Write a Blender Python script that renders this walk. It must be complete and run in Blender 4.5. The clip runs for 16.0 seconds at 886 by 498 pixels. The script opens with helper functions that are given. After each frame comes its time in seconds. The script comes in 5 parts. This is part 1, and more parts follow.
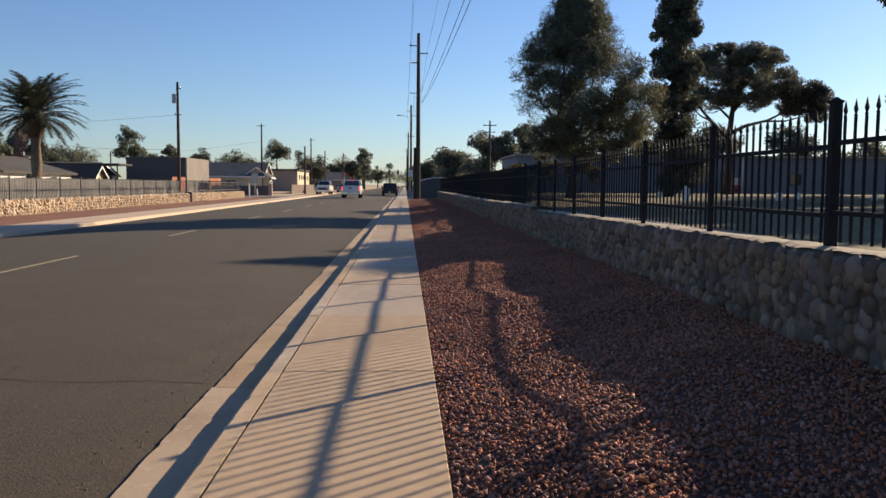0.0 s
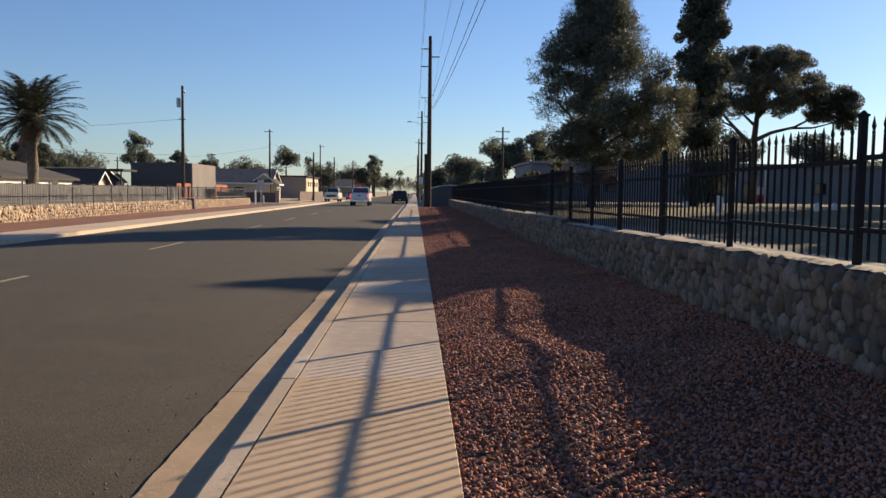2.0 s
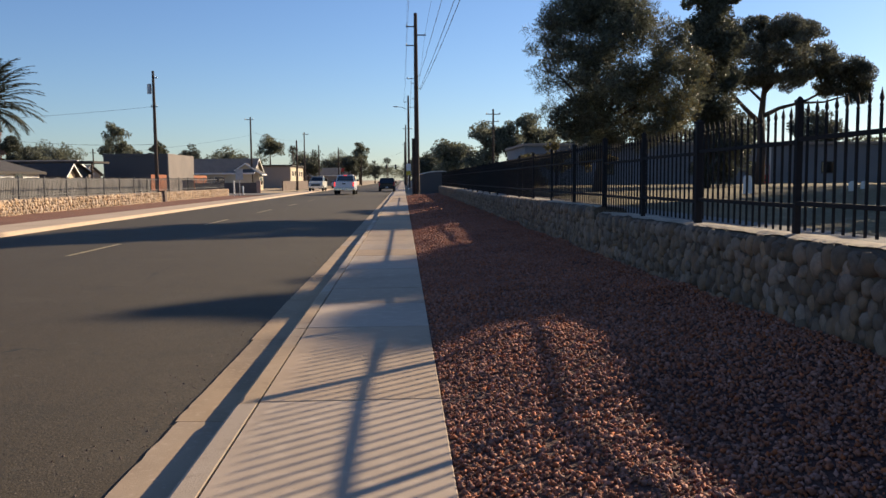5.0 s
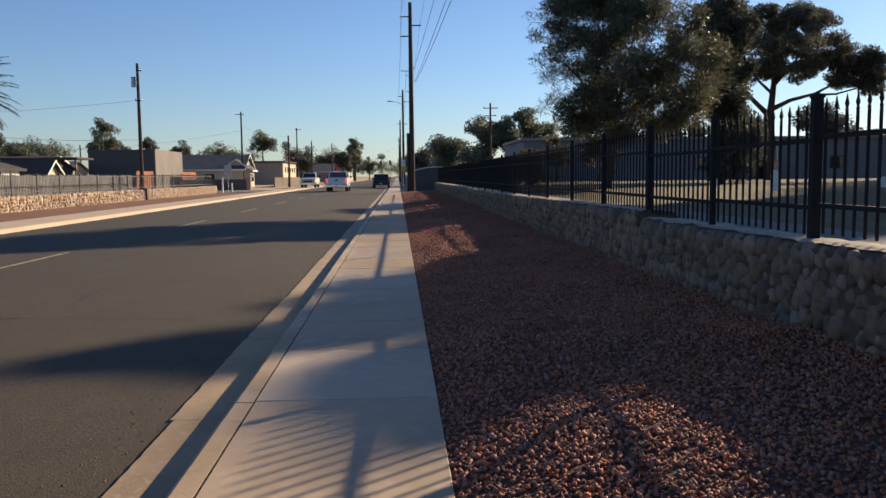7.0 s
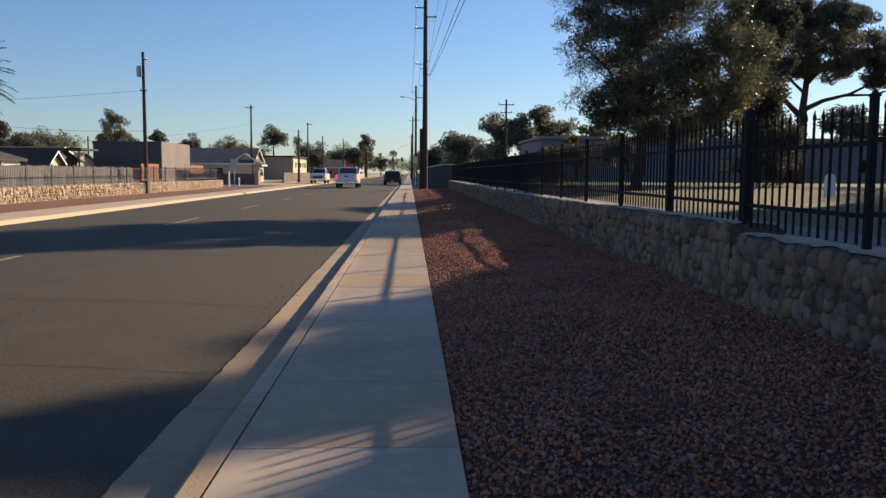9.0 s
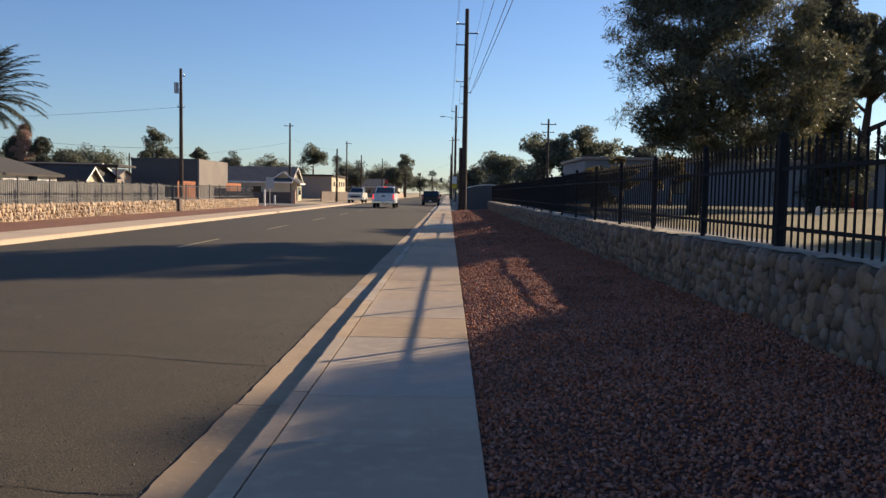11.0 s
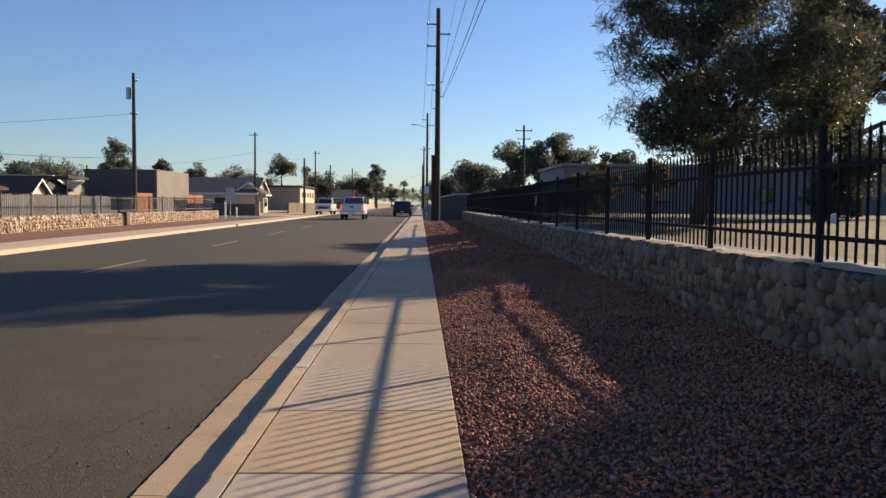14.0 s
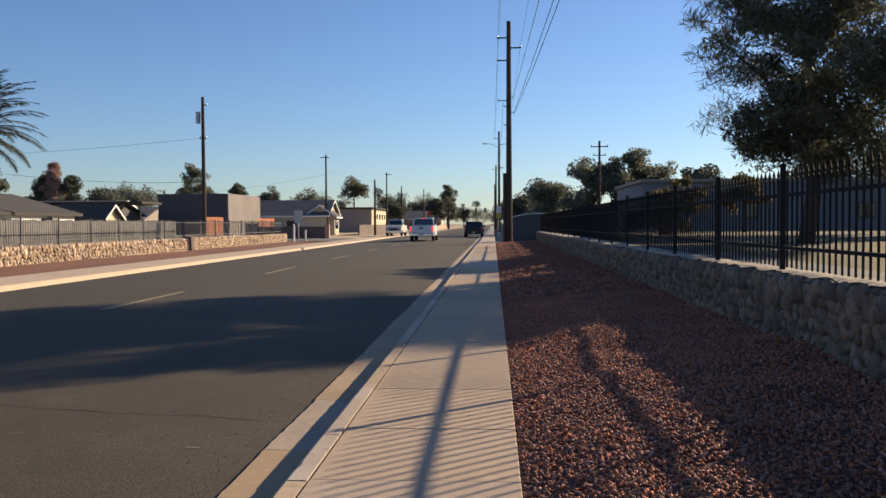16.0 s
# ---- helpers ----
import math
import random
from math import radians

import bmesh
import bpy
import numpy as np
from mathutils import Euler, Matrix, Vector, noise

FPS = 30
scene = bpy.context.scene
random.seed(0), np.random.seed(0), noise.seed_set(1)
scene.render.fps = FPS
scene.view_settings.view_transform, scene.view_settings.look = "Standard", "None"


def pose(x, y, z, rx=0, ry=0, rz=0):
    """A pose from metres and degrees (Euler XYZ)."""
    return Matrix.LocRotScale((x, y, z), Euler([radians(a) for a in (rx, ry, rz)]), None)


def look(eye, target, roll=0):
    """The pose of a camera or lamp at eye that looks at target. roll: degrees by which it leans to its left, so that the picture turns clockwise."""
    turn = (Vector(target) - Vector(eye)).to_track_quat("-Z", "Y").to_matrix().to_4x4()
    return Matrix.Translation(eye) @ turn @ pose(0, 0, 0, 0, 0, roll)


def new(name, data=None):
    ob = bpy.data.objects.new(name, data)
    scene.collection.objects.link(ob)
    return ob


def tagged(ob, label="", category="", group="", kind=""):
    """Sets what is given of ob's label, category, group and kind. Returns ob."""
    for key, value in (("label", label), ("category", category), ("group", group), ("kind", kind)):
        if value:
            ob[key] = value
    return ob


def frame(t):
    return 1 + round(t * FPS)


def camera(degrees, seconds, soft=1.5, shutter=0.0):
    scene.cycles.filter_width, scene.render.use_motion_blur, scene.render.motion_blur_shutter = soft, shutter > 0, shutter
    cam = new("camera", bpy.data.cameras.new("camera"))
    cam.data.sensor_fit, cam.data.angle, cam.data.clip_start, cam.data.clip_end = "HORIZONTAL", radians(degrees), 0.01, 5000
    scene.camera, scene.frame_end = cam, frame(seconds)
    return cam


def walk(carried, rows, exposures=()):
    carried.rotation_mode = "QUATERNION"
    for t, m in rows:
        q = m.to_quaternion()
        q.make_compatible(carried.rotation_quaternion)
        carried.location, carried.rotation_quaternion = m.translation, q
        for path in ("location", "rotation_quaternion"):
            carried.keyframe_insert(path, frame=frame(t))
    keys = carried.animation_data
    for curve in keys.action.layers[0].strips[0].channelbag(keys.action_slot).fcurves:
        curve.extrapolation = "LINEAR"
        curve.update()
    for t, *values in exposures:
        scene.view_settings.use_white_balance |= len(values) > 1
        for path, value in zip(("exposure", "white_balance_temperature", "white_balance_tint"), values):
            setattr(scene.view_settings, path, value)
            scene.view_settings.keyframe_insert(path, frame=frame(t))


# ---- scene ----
cam = camera(57.2, 16.0)
PATH = [
    (0, (0.342, 0.906, 1.615), (0.435, 2.897, 1.458), 0.4),
    (0.5, (0.353, 1.605, 1.606), (0.398, 3.597, 1.437), -0.3),
    (1, (0.381, 2.28, 1.648), (0.445, 4.271, 1.477), -0.4),
    (1.5, (0.36, 2.996, 1.639), (0.389, 4.989, 1.486), -0.2),
    (2, (0.316, 3.813, 1.641), (0.385, 5.807, 1.502), 0.7),
    (2.5, (0.332, 4.493, 1.638), (0.476, 6.482, 1.495), 0.7),
    (3, (0.305, 5.222, 1.686), (0.427, 7.215, 1.573), 0.3),
    (3.5, (0.311, 6.011, 1.636), (0.395, 8.006, 1.532), -0.2),
    (4, (0.276, 6.724, 1.603), (0.366, 8.717, 1.472), -0.0),
    (4.2, (0.286, 7.02, 1.588), (0.383, 9.011, 1.425), -0.3),
    (6.3, (0.42, 10.262, 1.568), (0.515, 12.252, 1.389), -0.6),
    (6.5, (0.429, 10.512, 1.587), (0.526, 12.501, 1.396), -0.7),
    (7, (0.335, 11.217, 1.594), (0.443, 13.206, 1.413), -0.6),
    (7.5, (0.361, 11.918, 1.602), (0.5, 13.908, 1.462), -0.5),
    (8, (0.301, 12.617, 1.585), (0.439, 14.608, 1.451), -0.7),
    (8.5, (0.341, 13.343, 1.583), (0.519, 15.329, 1.427), -0.8),
    (9, (0.298, 14.062, 1.576), (0.381, 16.052, 1.39), 0.4),
    (9.2, (0.336, 14.316, 1.594), (0.422, 16.306, 1.405), 0.1),
    (11.3, (0.37, 16.924, 1.56), (0.353, 18.92, 1.441), 1.1),
    (11.5, (0.381, 17.211, 1.549), (0.389, 19.208, 1.444), 1.3),
    (12, (0.3, 17.909, 1.52), (0.305, 19.907, 1.441), 1.3),
    (12.5, (0.289, 18.639, 1.528), (0.4, 20.633, 1.438), 0.4),
    (13, (0.261, 19.312, 1.51), (0.385, 21.304, 1.375), 1.0),
    (13.5, (0.303, 20.027, 1.538), (0.435, 22.019, 1.409), 0.7),
    (14, (0.327, 20.688, 1.535), (0.383, 22.684, 1.424), 0.5),
    (14.5, (0.375, 21.419, 1.562), (0.391, 23.418, 1.511), 0.0),
    (15, (0.44, 22.034, 1.57), (0.454, 24.034, 1.588), 0.1),
    (15.5, (0.442, 22.732, 1.595), (0.396, 24.731, 1.621), 0.1),
    (16, (0.432, 23.367, 1.571), (0.308, 25.362, 1.509), -0.3),
]
walk(cam, [(t, look(eye, target, roll)) for t, eye, target, roll in PATH], [(0, 0.76), (2.5, 0.71), (4, 0.74), (7.5, 0.70), (9, 0.71), (11.5, 0.77), (13, 0.74), (14.5, 0.80), (15.5, 0.80), (16, 0.74)])

# ---- world, sun, exposure ----
SUN_AZ, SUN_EL = 49.5, 20.1  # degrees to the right of straight ahead, above the horizon
world = bpy.data.worlds.new("world")
world.use_nodes = True
scene.world = world
wn = world.node_tree.nodes
sky = wn.new("ShaderNodeTexSky")
sky.sky_type, sky.sun_disc = "NISHITA", False
sky.sun_elevation, sky.sun_rotation = radians(SUN_EL), radians(SUN_AZ)
sky.altitude, sky.air_density, sky.dust_density, sky.ozone_density = 350, 1.1, 0.25, 2.0
wn["Background"].inputs[1].default_value = 0.061
cast = wn.new("ShaderNodeMixRGB")  # the camera's leaning to blue, away from green
cast.blend_type = "MULTIPLY"
cast.inputs[0].default_value, cast.inputs[2].default_value = 1.0, (0.80, 0.955, 1.29, 1)
world.node_tree.links.new(sky.outputs[0], cast.inputs[1])
world.node_tree.links.new(cast.outputs[0], wn["Background"].inputs[0])
sun = new("sun", bpy.data.lights.new("sun", "SUN"))
sun.data.energy, sun.data.angle, sun.data.color = 5.0, radians(0.53), (1.0, 0.81, 0.57)
a_, e_ = radians(SUN_AZ), radians(SUN_EL)
sun.matrix_world = look((60 * math.sin(a_), 60 * math.cos(a_), 60 * math.tan(e_)), (0, 0, 0))


# ---- materials ----
def material(name, color, rough=0.8, metal=0.0, spots=(), bump=0.0, bump_scale=60.0, vary=0.0, translucent=0.0, spec=0.5, island=0.0):
    """A principled surface. spots: rows of (scale, colour, low, high, detail), noise stains laid over the base in object space."""
    m = bpy.data.materials.new(name)
    m.use_nodes = True
    nt = m.node_tree
    nodes, link = nt.nodes, nt.links.new
    bsdf = nodes["Principled BSDF"]
    bsdf.inputs["Roughness"].default_value = rough
    bsdf.inputs["Metallic"].default_value = metal
    bsdf.inputs["Specular IOR Level"].default_value = spec
    geo = nodes.new("ShaderNodeNewGeometry")
    col = nodes.new("ShaderNodeRGB")
    col.outputs[0].default_value = (*color, 1)
    out = col.outputs[0]
    for scale, tint, low, high, detail in spots:
        n = nodes.new("ShaderNodeTexNoise")
        n.inputs["Scale"].default_value, n.inputs["Detail"].default_value = scale, detail
        link(geo.outputs["Position"], n.inputs["Vector"])
        r = nodes.new("ShaderNodeMapRange")
        r.inputs[1].default_value, r.inputs[2].default_value = low, high
        link(n.outputs[0], r.inputs[0])
        x = nodes.new("ShaderNodeMix")
        x.data_type = "RGBA"
        link(r.outputs[0], x.inputs[0])
        link(out, x.inputs[6])
        x.inputs[7].default_value = (*tint, 1)
        out = x.outputs[2]
    if vary or island:
        if vary:
            info = nodes.new("ShaderNodeObjectInfo")
            rnd = info.outputs["Random"]
        else:
            rnd = geo.outputs["Random Per Island"]
        r = nodes.new("ShaderNodeMapRange")
        amount = vary or island
        r.inputs[3].default_value, r.inputs[4].default_value = 1 - amount, 1 + amount
        link(rnd, r.inputs[0])
        hs = nodes.new("ShaderNodeHueSaturation")
        link(r.outputs[0], hs.inputs["Value"])
        r2 = nodes.new("ShaderNodeMath")
        r2.operation = "MULTIPLY"
        link(rnd, r2.inputs[0])
        r2.inputs[1].default_value = 7.31
        r3 = nodes.new("ShaderNodeMath")
        r3.operation = "FRACT"
        link(r2.outputs[0], r3.inputs[0])
        r4 = nodes.new("ShaderNodeMapRange")
        r4.inputs[3].default_value, r4.inputs[4].default_value = 0.72, 1.08
        link(r3.outputs[0], r4.inputs[0])
        link(r4.outputs[0], hs.inputs["Saturation"])
        link(out, hs.inputs["Color"])
        out = hs.outputs[0]
    link(out, bsdf.inputs["Base Color"])
    if bump:
        n = nodes.new("ShaderNodeTexNoise")
        n.inputs["Scale"].default_value, n.inputs["Detail"].default_value = bump_scale, 5
        link(geo.outputs["Position"], n.inputs["Vector"])
        b = nodes.new("ShaderNodeBump")
        b.inputs["Strength"].default_value, b.inputs["Distance"].default_value = bump, 0.6 / bump_scale
        link(n.outputs[0], b.inputs["Height"])
        link(b.outputs[0], bsdf.inputs["Normal"])
    if translucent:
        tr = nodes.new("ShaderNodeBsdfTranslucent")
        link(out, tr.inputs[0])
        mx = nodes.new("ShaderNodeMixShader")
        mx.inputs[0].default_value = translucent
        link(bsdf.outputs[0], mx.inputs[1])
        link(tr.outputs[0], mx.inputs[2])
        link(mx.outputs[0], nodes["Material Output"].inputs[0])
    return m


def cracked(m, scale, width, tint):
    """Lays thin dark cracks of a shape of their own over a material's base colour."""
    nt = m.node_tree
    nodes, link = nt.nodes, nt.links.new
    bsdf = nodes["Principled BSDF"]
    old = bsdf.inputs["Base Color"].links[0].from_socket
    geo = nodes.new("ShaderNodeNewGeometry")
    wob = nodes.new("ShaderNodeTexNoise")
    wob.inputs["Scale"].default_value, wob.inputs["Detail"].default_value = 1.5, 4
    link(geo.outputs["Position"], wob.inputs["Vector"])
    add = nodes.new("ShaderNodeMixRGB")
    add.blend_type = "ADD"
    add.inputs[0].default_value = 0.8
    link(geo.outputs["Position"], add.inputs[1])
    link(wob.outputs["Color"], add.inputs[2])
    vor = nodes.new("ShaderNodeTexVoronoi")
    vor.feature = "DISTANCE_TO_EDGE"
    vor.inputs["Scale"].default_value = scale
    link(add.outputs[0], vor.inputs["Vector"])
    where = nodes.new("ShaderNodeTexNoise")
    where.inputs["Scale"].default_value = 0.35
    link(geo.outputs["Position"], where.inputs["Vector"])
    r = nodes.new("ShaderNodeMapRange")
    r.inputs[1].default_value, r.inputs[2].default_value = 0.0, width
    r.inputs[3].default_value, r.inputs[4].default_value = 1.0, 0.0
    link(vor.outputs["Distance"], r.inputs[0])
    r2 = nodes.new("ShaderNodeMapRange")
    r2.inputs[1].default_value, r2.inputs[2].default_value = 0.48, 0.60
    link(where.outputs[0], r2.inputs[0])
    mul = nodes.new("ShaderNodeMath")
    mul.operation = "MULTIPLY"
    link(r.outputs[0], mul.inputs[0])
    link(r2.outputs[0], mul.inputs[1])
    x = nodes.new("ShaderNodeMix")
    x.data_type = "RGBA"
    link(mul.outputs[0], x.inputs[0])
    link(old, x.inputs[6])
    x.inputs[7].default_value = (*tint, 1)
    link(x.outputs[2], bsdf.inputs["Base Color"])
    return m


M = {}
M["asphalt"] = cracked(material("asphalt", (0.049, 0.033, 0.0150), 0.85, spots=[(0.25, (0.059, 0.042, 0.021), 0.4, 0.7, 4), (2.0, (0.039, 0.028, 0.014), 0.5, 0.75, 6), (0.9, (0.064, 0.046, 0.024), 0.56, 0.72, 6), (75, (0.125, 0.095, 0.055), 0.55, 0.70, 3), (45, (0.023, 0.017, 0.009), 0.54, 0.68, 3), (3.1, (0.088, 0.070, 0.044), 0.69, 0.74, 8)], bump=0.7, bump_scale=80), 0.28, 0.006, (0.012, 0.011, 0.009))
M["concrete"] = material("concrete", (0.452, 0.320, 0.207), 0.9, spots=[(0.5, (0.378, 0.267, 0.170), 0.45, 0.7, 5), (6, (0.504, 0.364, 0.237), 0.5, 0.75, 6), (45, (0.357, 0.252, 0.166), 0.62, 0.75, 3)], bump=0.25, bump_scale=150, vary=0.06)
M["kerb"] = material("kerb_concrete", (0.407, 0.292, 0.185), 0.9, spots=[(0.8, (0.509, 0.386, 0.266), 0.45, 0.7, 5), (9, (0.306, 0.216, 0.137), 0.55, 0.78, 7), (70, (0.255, 0.188, 0.129), 0.64, 0.74, 3)], bump=0.4, bump_scale=90, vary=0.08)
M["gutter"] = material("gutter_concrete", (0.371, 0.262, 0.162), 0.9, spots=[(1.2, (0.278, 0.194, 0.119), 0.45, 0.7, 6), (20, (0.433, 0.310, 0.204), 0.55, 0.75, 6)], bump=0.4, bump_scale=90, vary=0.08)
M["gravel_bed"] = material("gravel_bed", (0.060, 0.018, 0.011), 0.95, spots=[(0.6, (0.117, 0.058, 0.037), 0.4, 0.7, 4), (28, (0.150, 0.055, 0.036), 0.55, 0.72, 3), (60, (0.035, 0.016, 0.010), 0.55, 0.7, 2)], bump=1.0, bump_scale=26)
M["gravel"] = material("crushed_rock", (0.335, 0.104, 0.044), 0.82, spots=[(1.1, (0.252, 0.079, 0.035), 0.4, 0.7, 3)], island=0.42)
M["river_rock"] = material("river_rock", (0.190, 0.130, 0.083), 0.88, spots=[(14, (0.118, 0.080, 0.052), 0.42, 0.72, 5), (60, (0.262, 0.186, 0.120), 0.6, 0.8, 3)], vary=0.42, bump=0.3, bump_scale=60)
M["river_rock_joined"] = material("river_rock_joined", (0.190, 0.130, 0.083), 0.88, spots=[(14, (0.118, 0.080, 0.052), 0.42, 0.72, 5), (60, (0.262, 0.186, 0.120), 0.6, 0.8, 3)], island=0.42, bump=0.3, bump_scale=60)
M["buff_rock"] = material("buff_rock", (0.428, 0.307, 0.195), 0.85, spots=[(8, (0.335, 0.223, 0.140), 0.45, 0.75, 4)], island=0.28)
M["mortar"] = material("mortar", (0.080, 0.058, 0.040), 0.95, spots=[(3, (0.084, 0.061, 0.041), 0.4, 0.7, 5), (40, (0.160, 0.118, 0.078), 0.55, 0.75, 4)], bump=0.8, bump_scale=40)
M["pale_concrete"] = material("pale_concrete", (0.50, 0.375, 0.265), 0.9, spots=[(0.4, (0.43, 0.32, 0.225), 0.45, 0.7, 5), (7, (0.55, 0.42, 0.31), 0.5, 0.75, 6)], bump=0.3, bump_scale=90)
# cap mortar, lighter than the body: sunlight along the wall top is in the colour
M["sunlit_cap_mortar"] = material("sunlit_cap_mortar", (0.40, 0.325, 0.24), 0.95, spots=[(4, (0.30, 0.24, 0.175), 0.4, 0.7, 5), (40, (0.45, 0.37, 0.28), 0.55, 0.75, 4)], bump=0.8, bump_scale=40)
M["tar"] = material("crack", (0.014, 0.013, 0.012), 0.95, spots=[(20, (0.03, 0.027, 0.023), 0.5, 0.7, 4)])
M["buff_mortar"] = material("buff_mortar", (0.40, 0.29, 0.20), 0.95, spots=[(3, (0.33, 0.23, 0.15), 0.4, 0.7, 5)], bump=0.8, bump_scale=40)
M["iron"] = material("painted_iron", (0.018, 0.017, 0.018), 0.85, 0.0, spec=0.15, spots=[(30, (0.034, 0.027, 0.024), 0.6, 0.8, 4)], bump=0.08, bump_scale=120)
M["wood_pole"] = material("weathered_wood", (0.062, 0.042, 0.031), 0.9, spots=[(3, (0.040, 0.027, 0.021), 0.45, 0.7, 7)], bump=0.5, bump_scale=30)
M["bark"] = material("bark", (0.075, 0.055, 0.042), 0.95, spots=[(5, (0.045, 0.033, 0.026), 0.45, 0.7, 6)], bump=0.8, bump_scale=18)
M["palm_bark"] = material("palm_bark", (0.19, 0.145, 0.10), 0.95, spots=[(4, (0.11, 0.08, 0.056), 0.45, 0.7, 6)], bump=0.8, bump_scale=12)
M["leaf"] = material("grey_green_leaf", (0.108, 0.112, 0.070), 0.55, island=0.55, translucent=0.36, spec=0.4)
M["leaf_dark"] = material("dark_leaf", (0.092, 0.098, 0.066), 0.6, island=0.45, translucent=0.32, spec=0.3)
M["leaf_pine"] = material("pine_needle", (0.125, 0.127, 0.090), 0.6, island=0.45, translucent=0.36, spec=0.3)
# leaves of distant trees: haze is put into the paler colour
M["leaf_hazed"] = material("hazed_far_leaf", (0.16, 0.165, 0.11), 0.7, island=0.5, translucent=0.45, spec=0.2)
M["leaf_dry"] = material("dry_leaf", (0.15, 0.12, 0.045), 0.7, island=0.4, translucent=0.35, spec=0.2)
M["dead_needle"] = material("dead_needle", (0.42, 0.27, 0.21), 0.8, island=0.35, translucent=0.4, spec=0.2)
M["frond"] = material("palm_frond", (0.050, 0.058, 0.034), 0.5, island=0.3, translucent=0.18)
M["dirt"] = material("dry_dirt", (0.25, 0.19, 0.13), 0.95, spots=[(0.15, (0.18, 0.14, 0.09), 0.4, 0.7, 5), (2, (0.31, 0.24, 0.16), 0.5, 0.75, 6)], bump=0.5, bump_scale=12)
M["lawn"] = material("dormant_lawn", (0.120, 0.084, 0.030), 0.95, spots=[(0.3, (0.095, 0.076, 0.026), 0.4, 0.65, 5), (3, (0.197, 0.140, 0.052), 0.5, 0.75, 6)], bump=0.8, bump_scale=20)
M["pale_walk"] = material("pale_path", (0.165, 0.145, 0.122), 0.9, spots=[(0.7, (0.122, 0.107, 0.090), 0.4, 0.7, 5)], bump=0.3, bump_scale=60)
M["red_strip"] = material("red_gravel_strip", (0.22, 0.090, 0.050), 0.95, spots=[(0.5, (0.165, 0.066, 0.040), 0.4, 0.7, 5), (14, (0.250, 0.126, 0.074), 0.55, 0.72, 4)], bump=0.8, bump_scale=20)
M["yellow_paint"] = material("worn_yellow_paint", (0.40, 0.32, 0.17), 0.8, spots=[(9, (0.12, 0.10, 0.07), 0.48, 0.66, 7)])
M["tan_stucco"] = material("tan_stucco", (0.300, 0.246, 0.205), 0.95, spots=[(0.5, (0.303, 0.246, 0.197), 0.4, 0.7, 4)], bump=0.3, bump_scale=25)
M["grey_stucco"] = material("grey_stucco", (0.092, 0.088, 0.088), 0.95, spots=[(0.4, (0.095, 0.09, 0.088), 0.4, 0.7, 4)], bump=0.3, bump_scale=25)
M["taupe_stucco"] = material("taupe_stucco", (0.215, 0.185, 0.165), 0.95, spots=[(0.5, (0.185, 0.16, 0.145), 0.4, 0.7, 4)], bump=0.3, bump_scale=25)
M["grey_iron"] = material("weathered_grey_iron", (0.085, 0.085, 0.09), 0.7, 0.2, spots=[(12, (0.07, 0.068, 0.068), 0.45, 0.7, 5)])
M["blue_grey"] = material("blue_grey_siding", (0.20, 0.205, 0.225), 0.85, spots=[(0.3, (0.17, 0.175, 0.195), 0.4, 0.7, 4)], bump=0.2, bump_scale=15)
M["cream"] = material("cream_stucco", (0.56, 0.47, 0.33), 0.95, spots=[(0.5, (0.49, 0.41, 0.29), 0.4, 0.7, 4)], bump=0.3, bump_scale=25)
M["white"] = material("white_paint", (0.74, 0.72, 0.68), 0.6, spots=[(2, (0.66, 0.63, 0.58), 0.45, 0.75, 5)])
M["shingle"] = material("grey_shingle", (0.061, 0.051, 0.045), 0.95, spots=[(1, (0.047, 0.040, 0.035), 0.4, 0.7, 5), (9, (0.086, 0.073, 0.060), 0.5, 0.75, 4)], bump=0.6, bump_scale=14)
M["shingle_pale"] = material("pale_shingle", (0.128, 0.118, 0.112), 0.95, spots=[(1, (0.102, 0.095, 0.092), 0.4, 0.7, 5)], bump=0.6, bump_scale=14)
M["rust"] = material("rust_orange_board", (0.34, 0.115, 0.045), 0.85, spots=[(2, (0.24, 0.08, 0.035), 0.4, 0.7, 5)], bump=0.4, bump_scale=20)
M["block"] = material("grey_brown_block", (0.17, 0.125, 0.10), 0.95, spots=[(1, (0.12, 0.09, 0.075), 0.4, 0.7, 5)], bump=0.4, bump_scale=25)
M["pink_block"] = material("pinkish_block", (0.46, 0.31, 0.235), 0.95, spots=[(1.5, (0.38, 0.25, 0.19), 0.4, 0.7, 5)], bump=0.4, bump_scale=25)
M["grey_board"] = material("grey_board", (0.164, 0.152, 0.143), 0.9, spots=[(2, (0.131, 0.119, 0.111), 0.4, 0.7, 5)], vary=0.12, bump=0.3, bump_scale=25)
M["glass"] = material("dark_window", (0.012, 0.014, 0.017), 0.06, spec=0.8)
M["car_white"] = material("white_car_paint", (0.72, 0.73, 0.74), 0.25, spots=[(3, (0.66, 0.66, 0.66), 0.5, 0.8, 3)], spec=0.6)
M["car_dark"] = material("dark_car_paint", (0.014, 0.022, 0.024), 0.22, spec=0.6)
M["car_silver"] = material("silver_car_paint", (0.36, 0.37, 0.38), 0.3, 0.5)
M["car_tan"] = material("faded_cream_car_paint", (0.50, 0.47, 0.40), 0.4)
M["rubber"] = material("rubber", (0.017, 0.017, 0.018), 0.85)
M["chrome"] = material("chrome", (0.62, 0.62, 0.62), 0.18, 1.0)
M["steel"] = material("galvanised_steel", (0.40, 0.41, 0.42), 0.5, 0.7, spots=[(6, (0.33, 0.34, 0.35), 0.4, 0.7, 4)])
M["red_lens"] = material("red_lens", (0.50, 0.012, 0.012), 0.2)
lens = M["red_lens"].node_tree.nodes["Principled BSDF"]
lens.inputs["Emission Color"].default_value, lens.inputs["Emission Strength"].default_value = (1.0, 0.05, 0.04, 1), 0.9
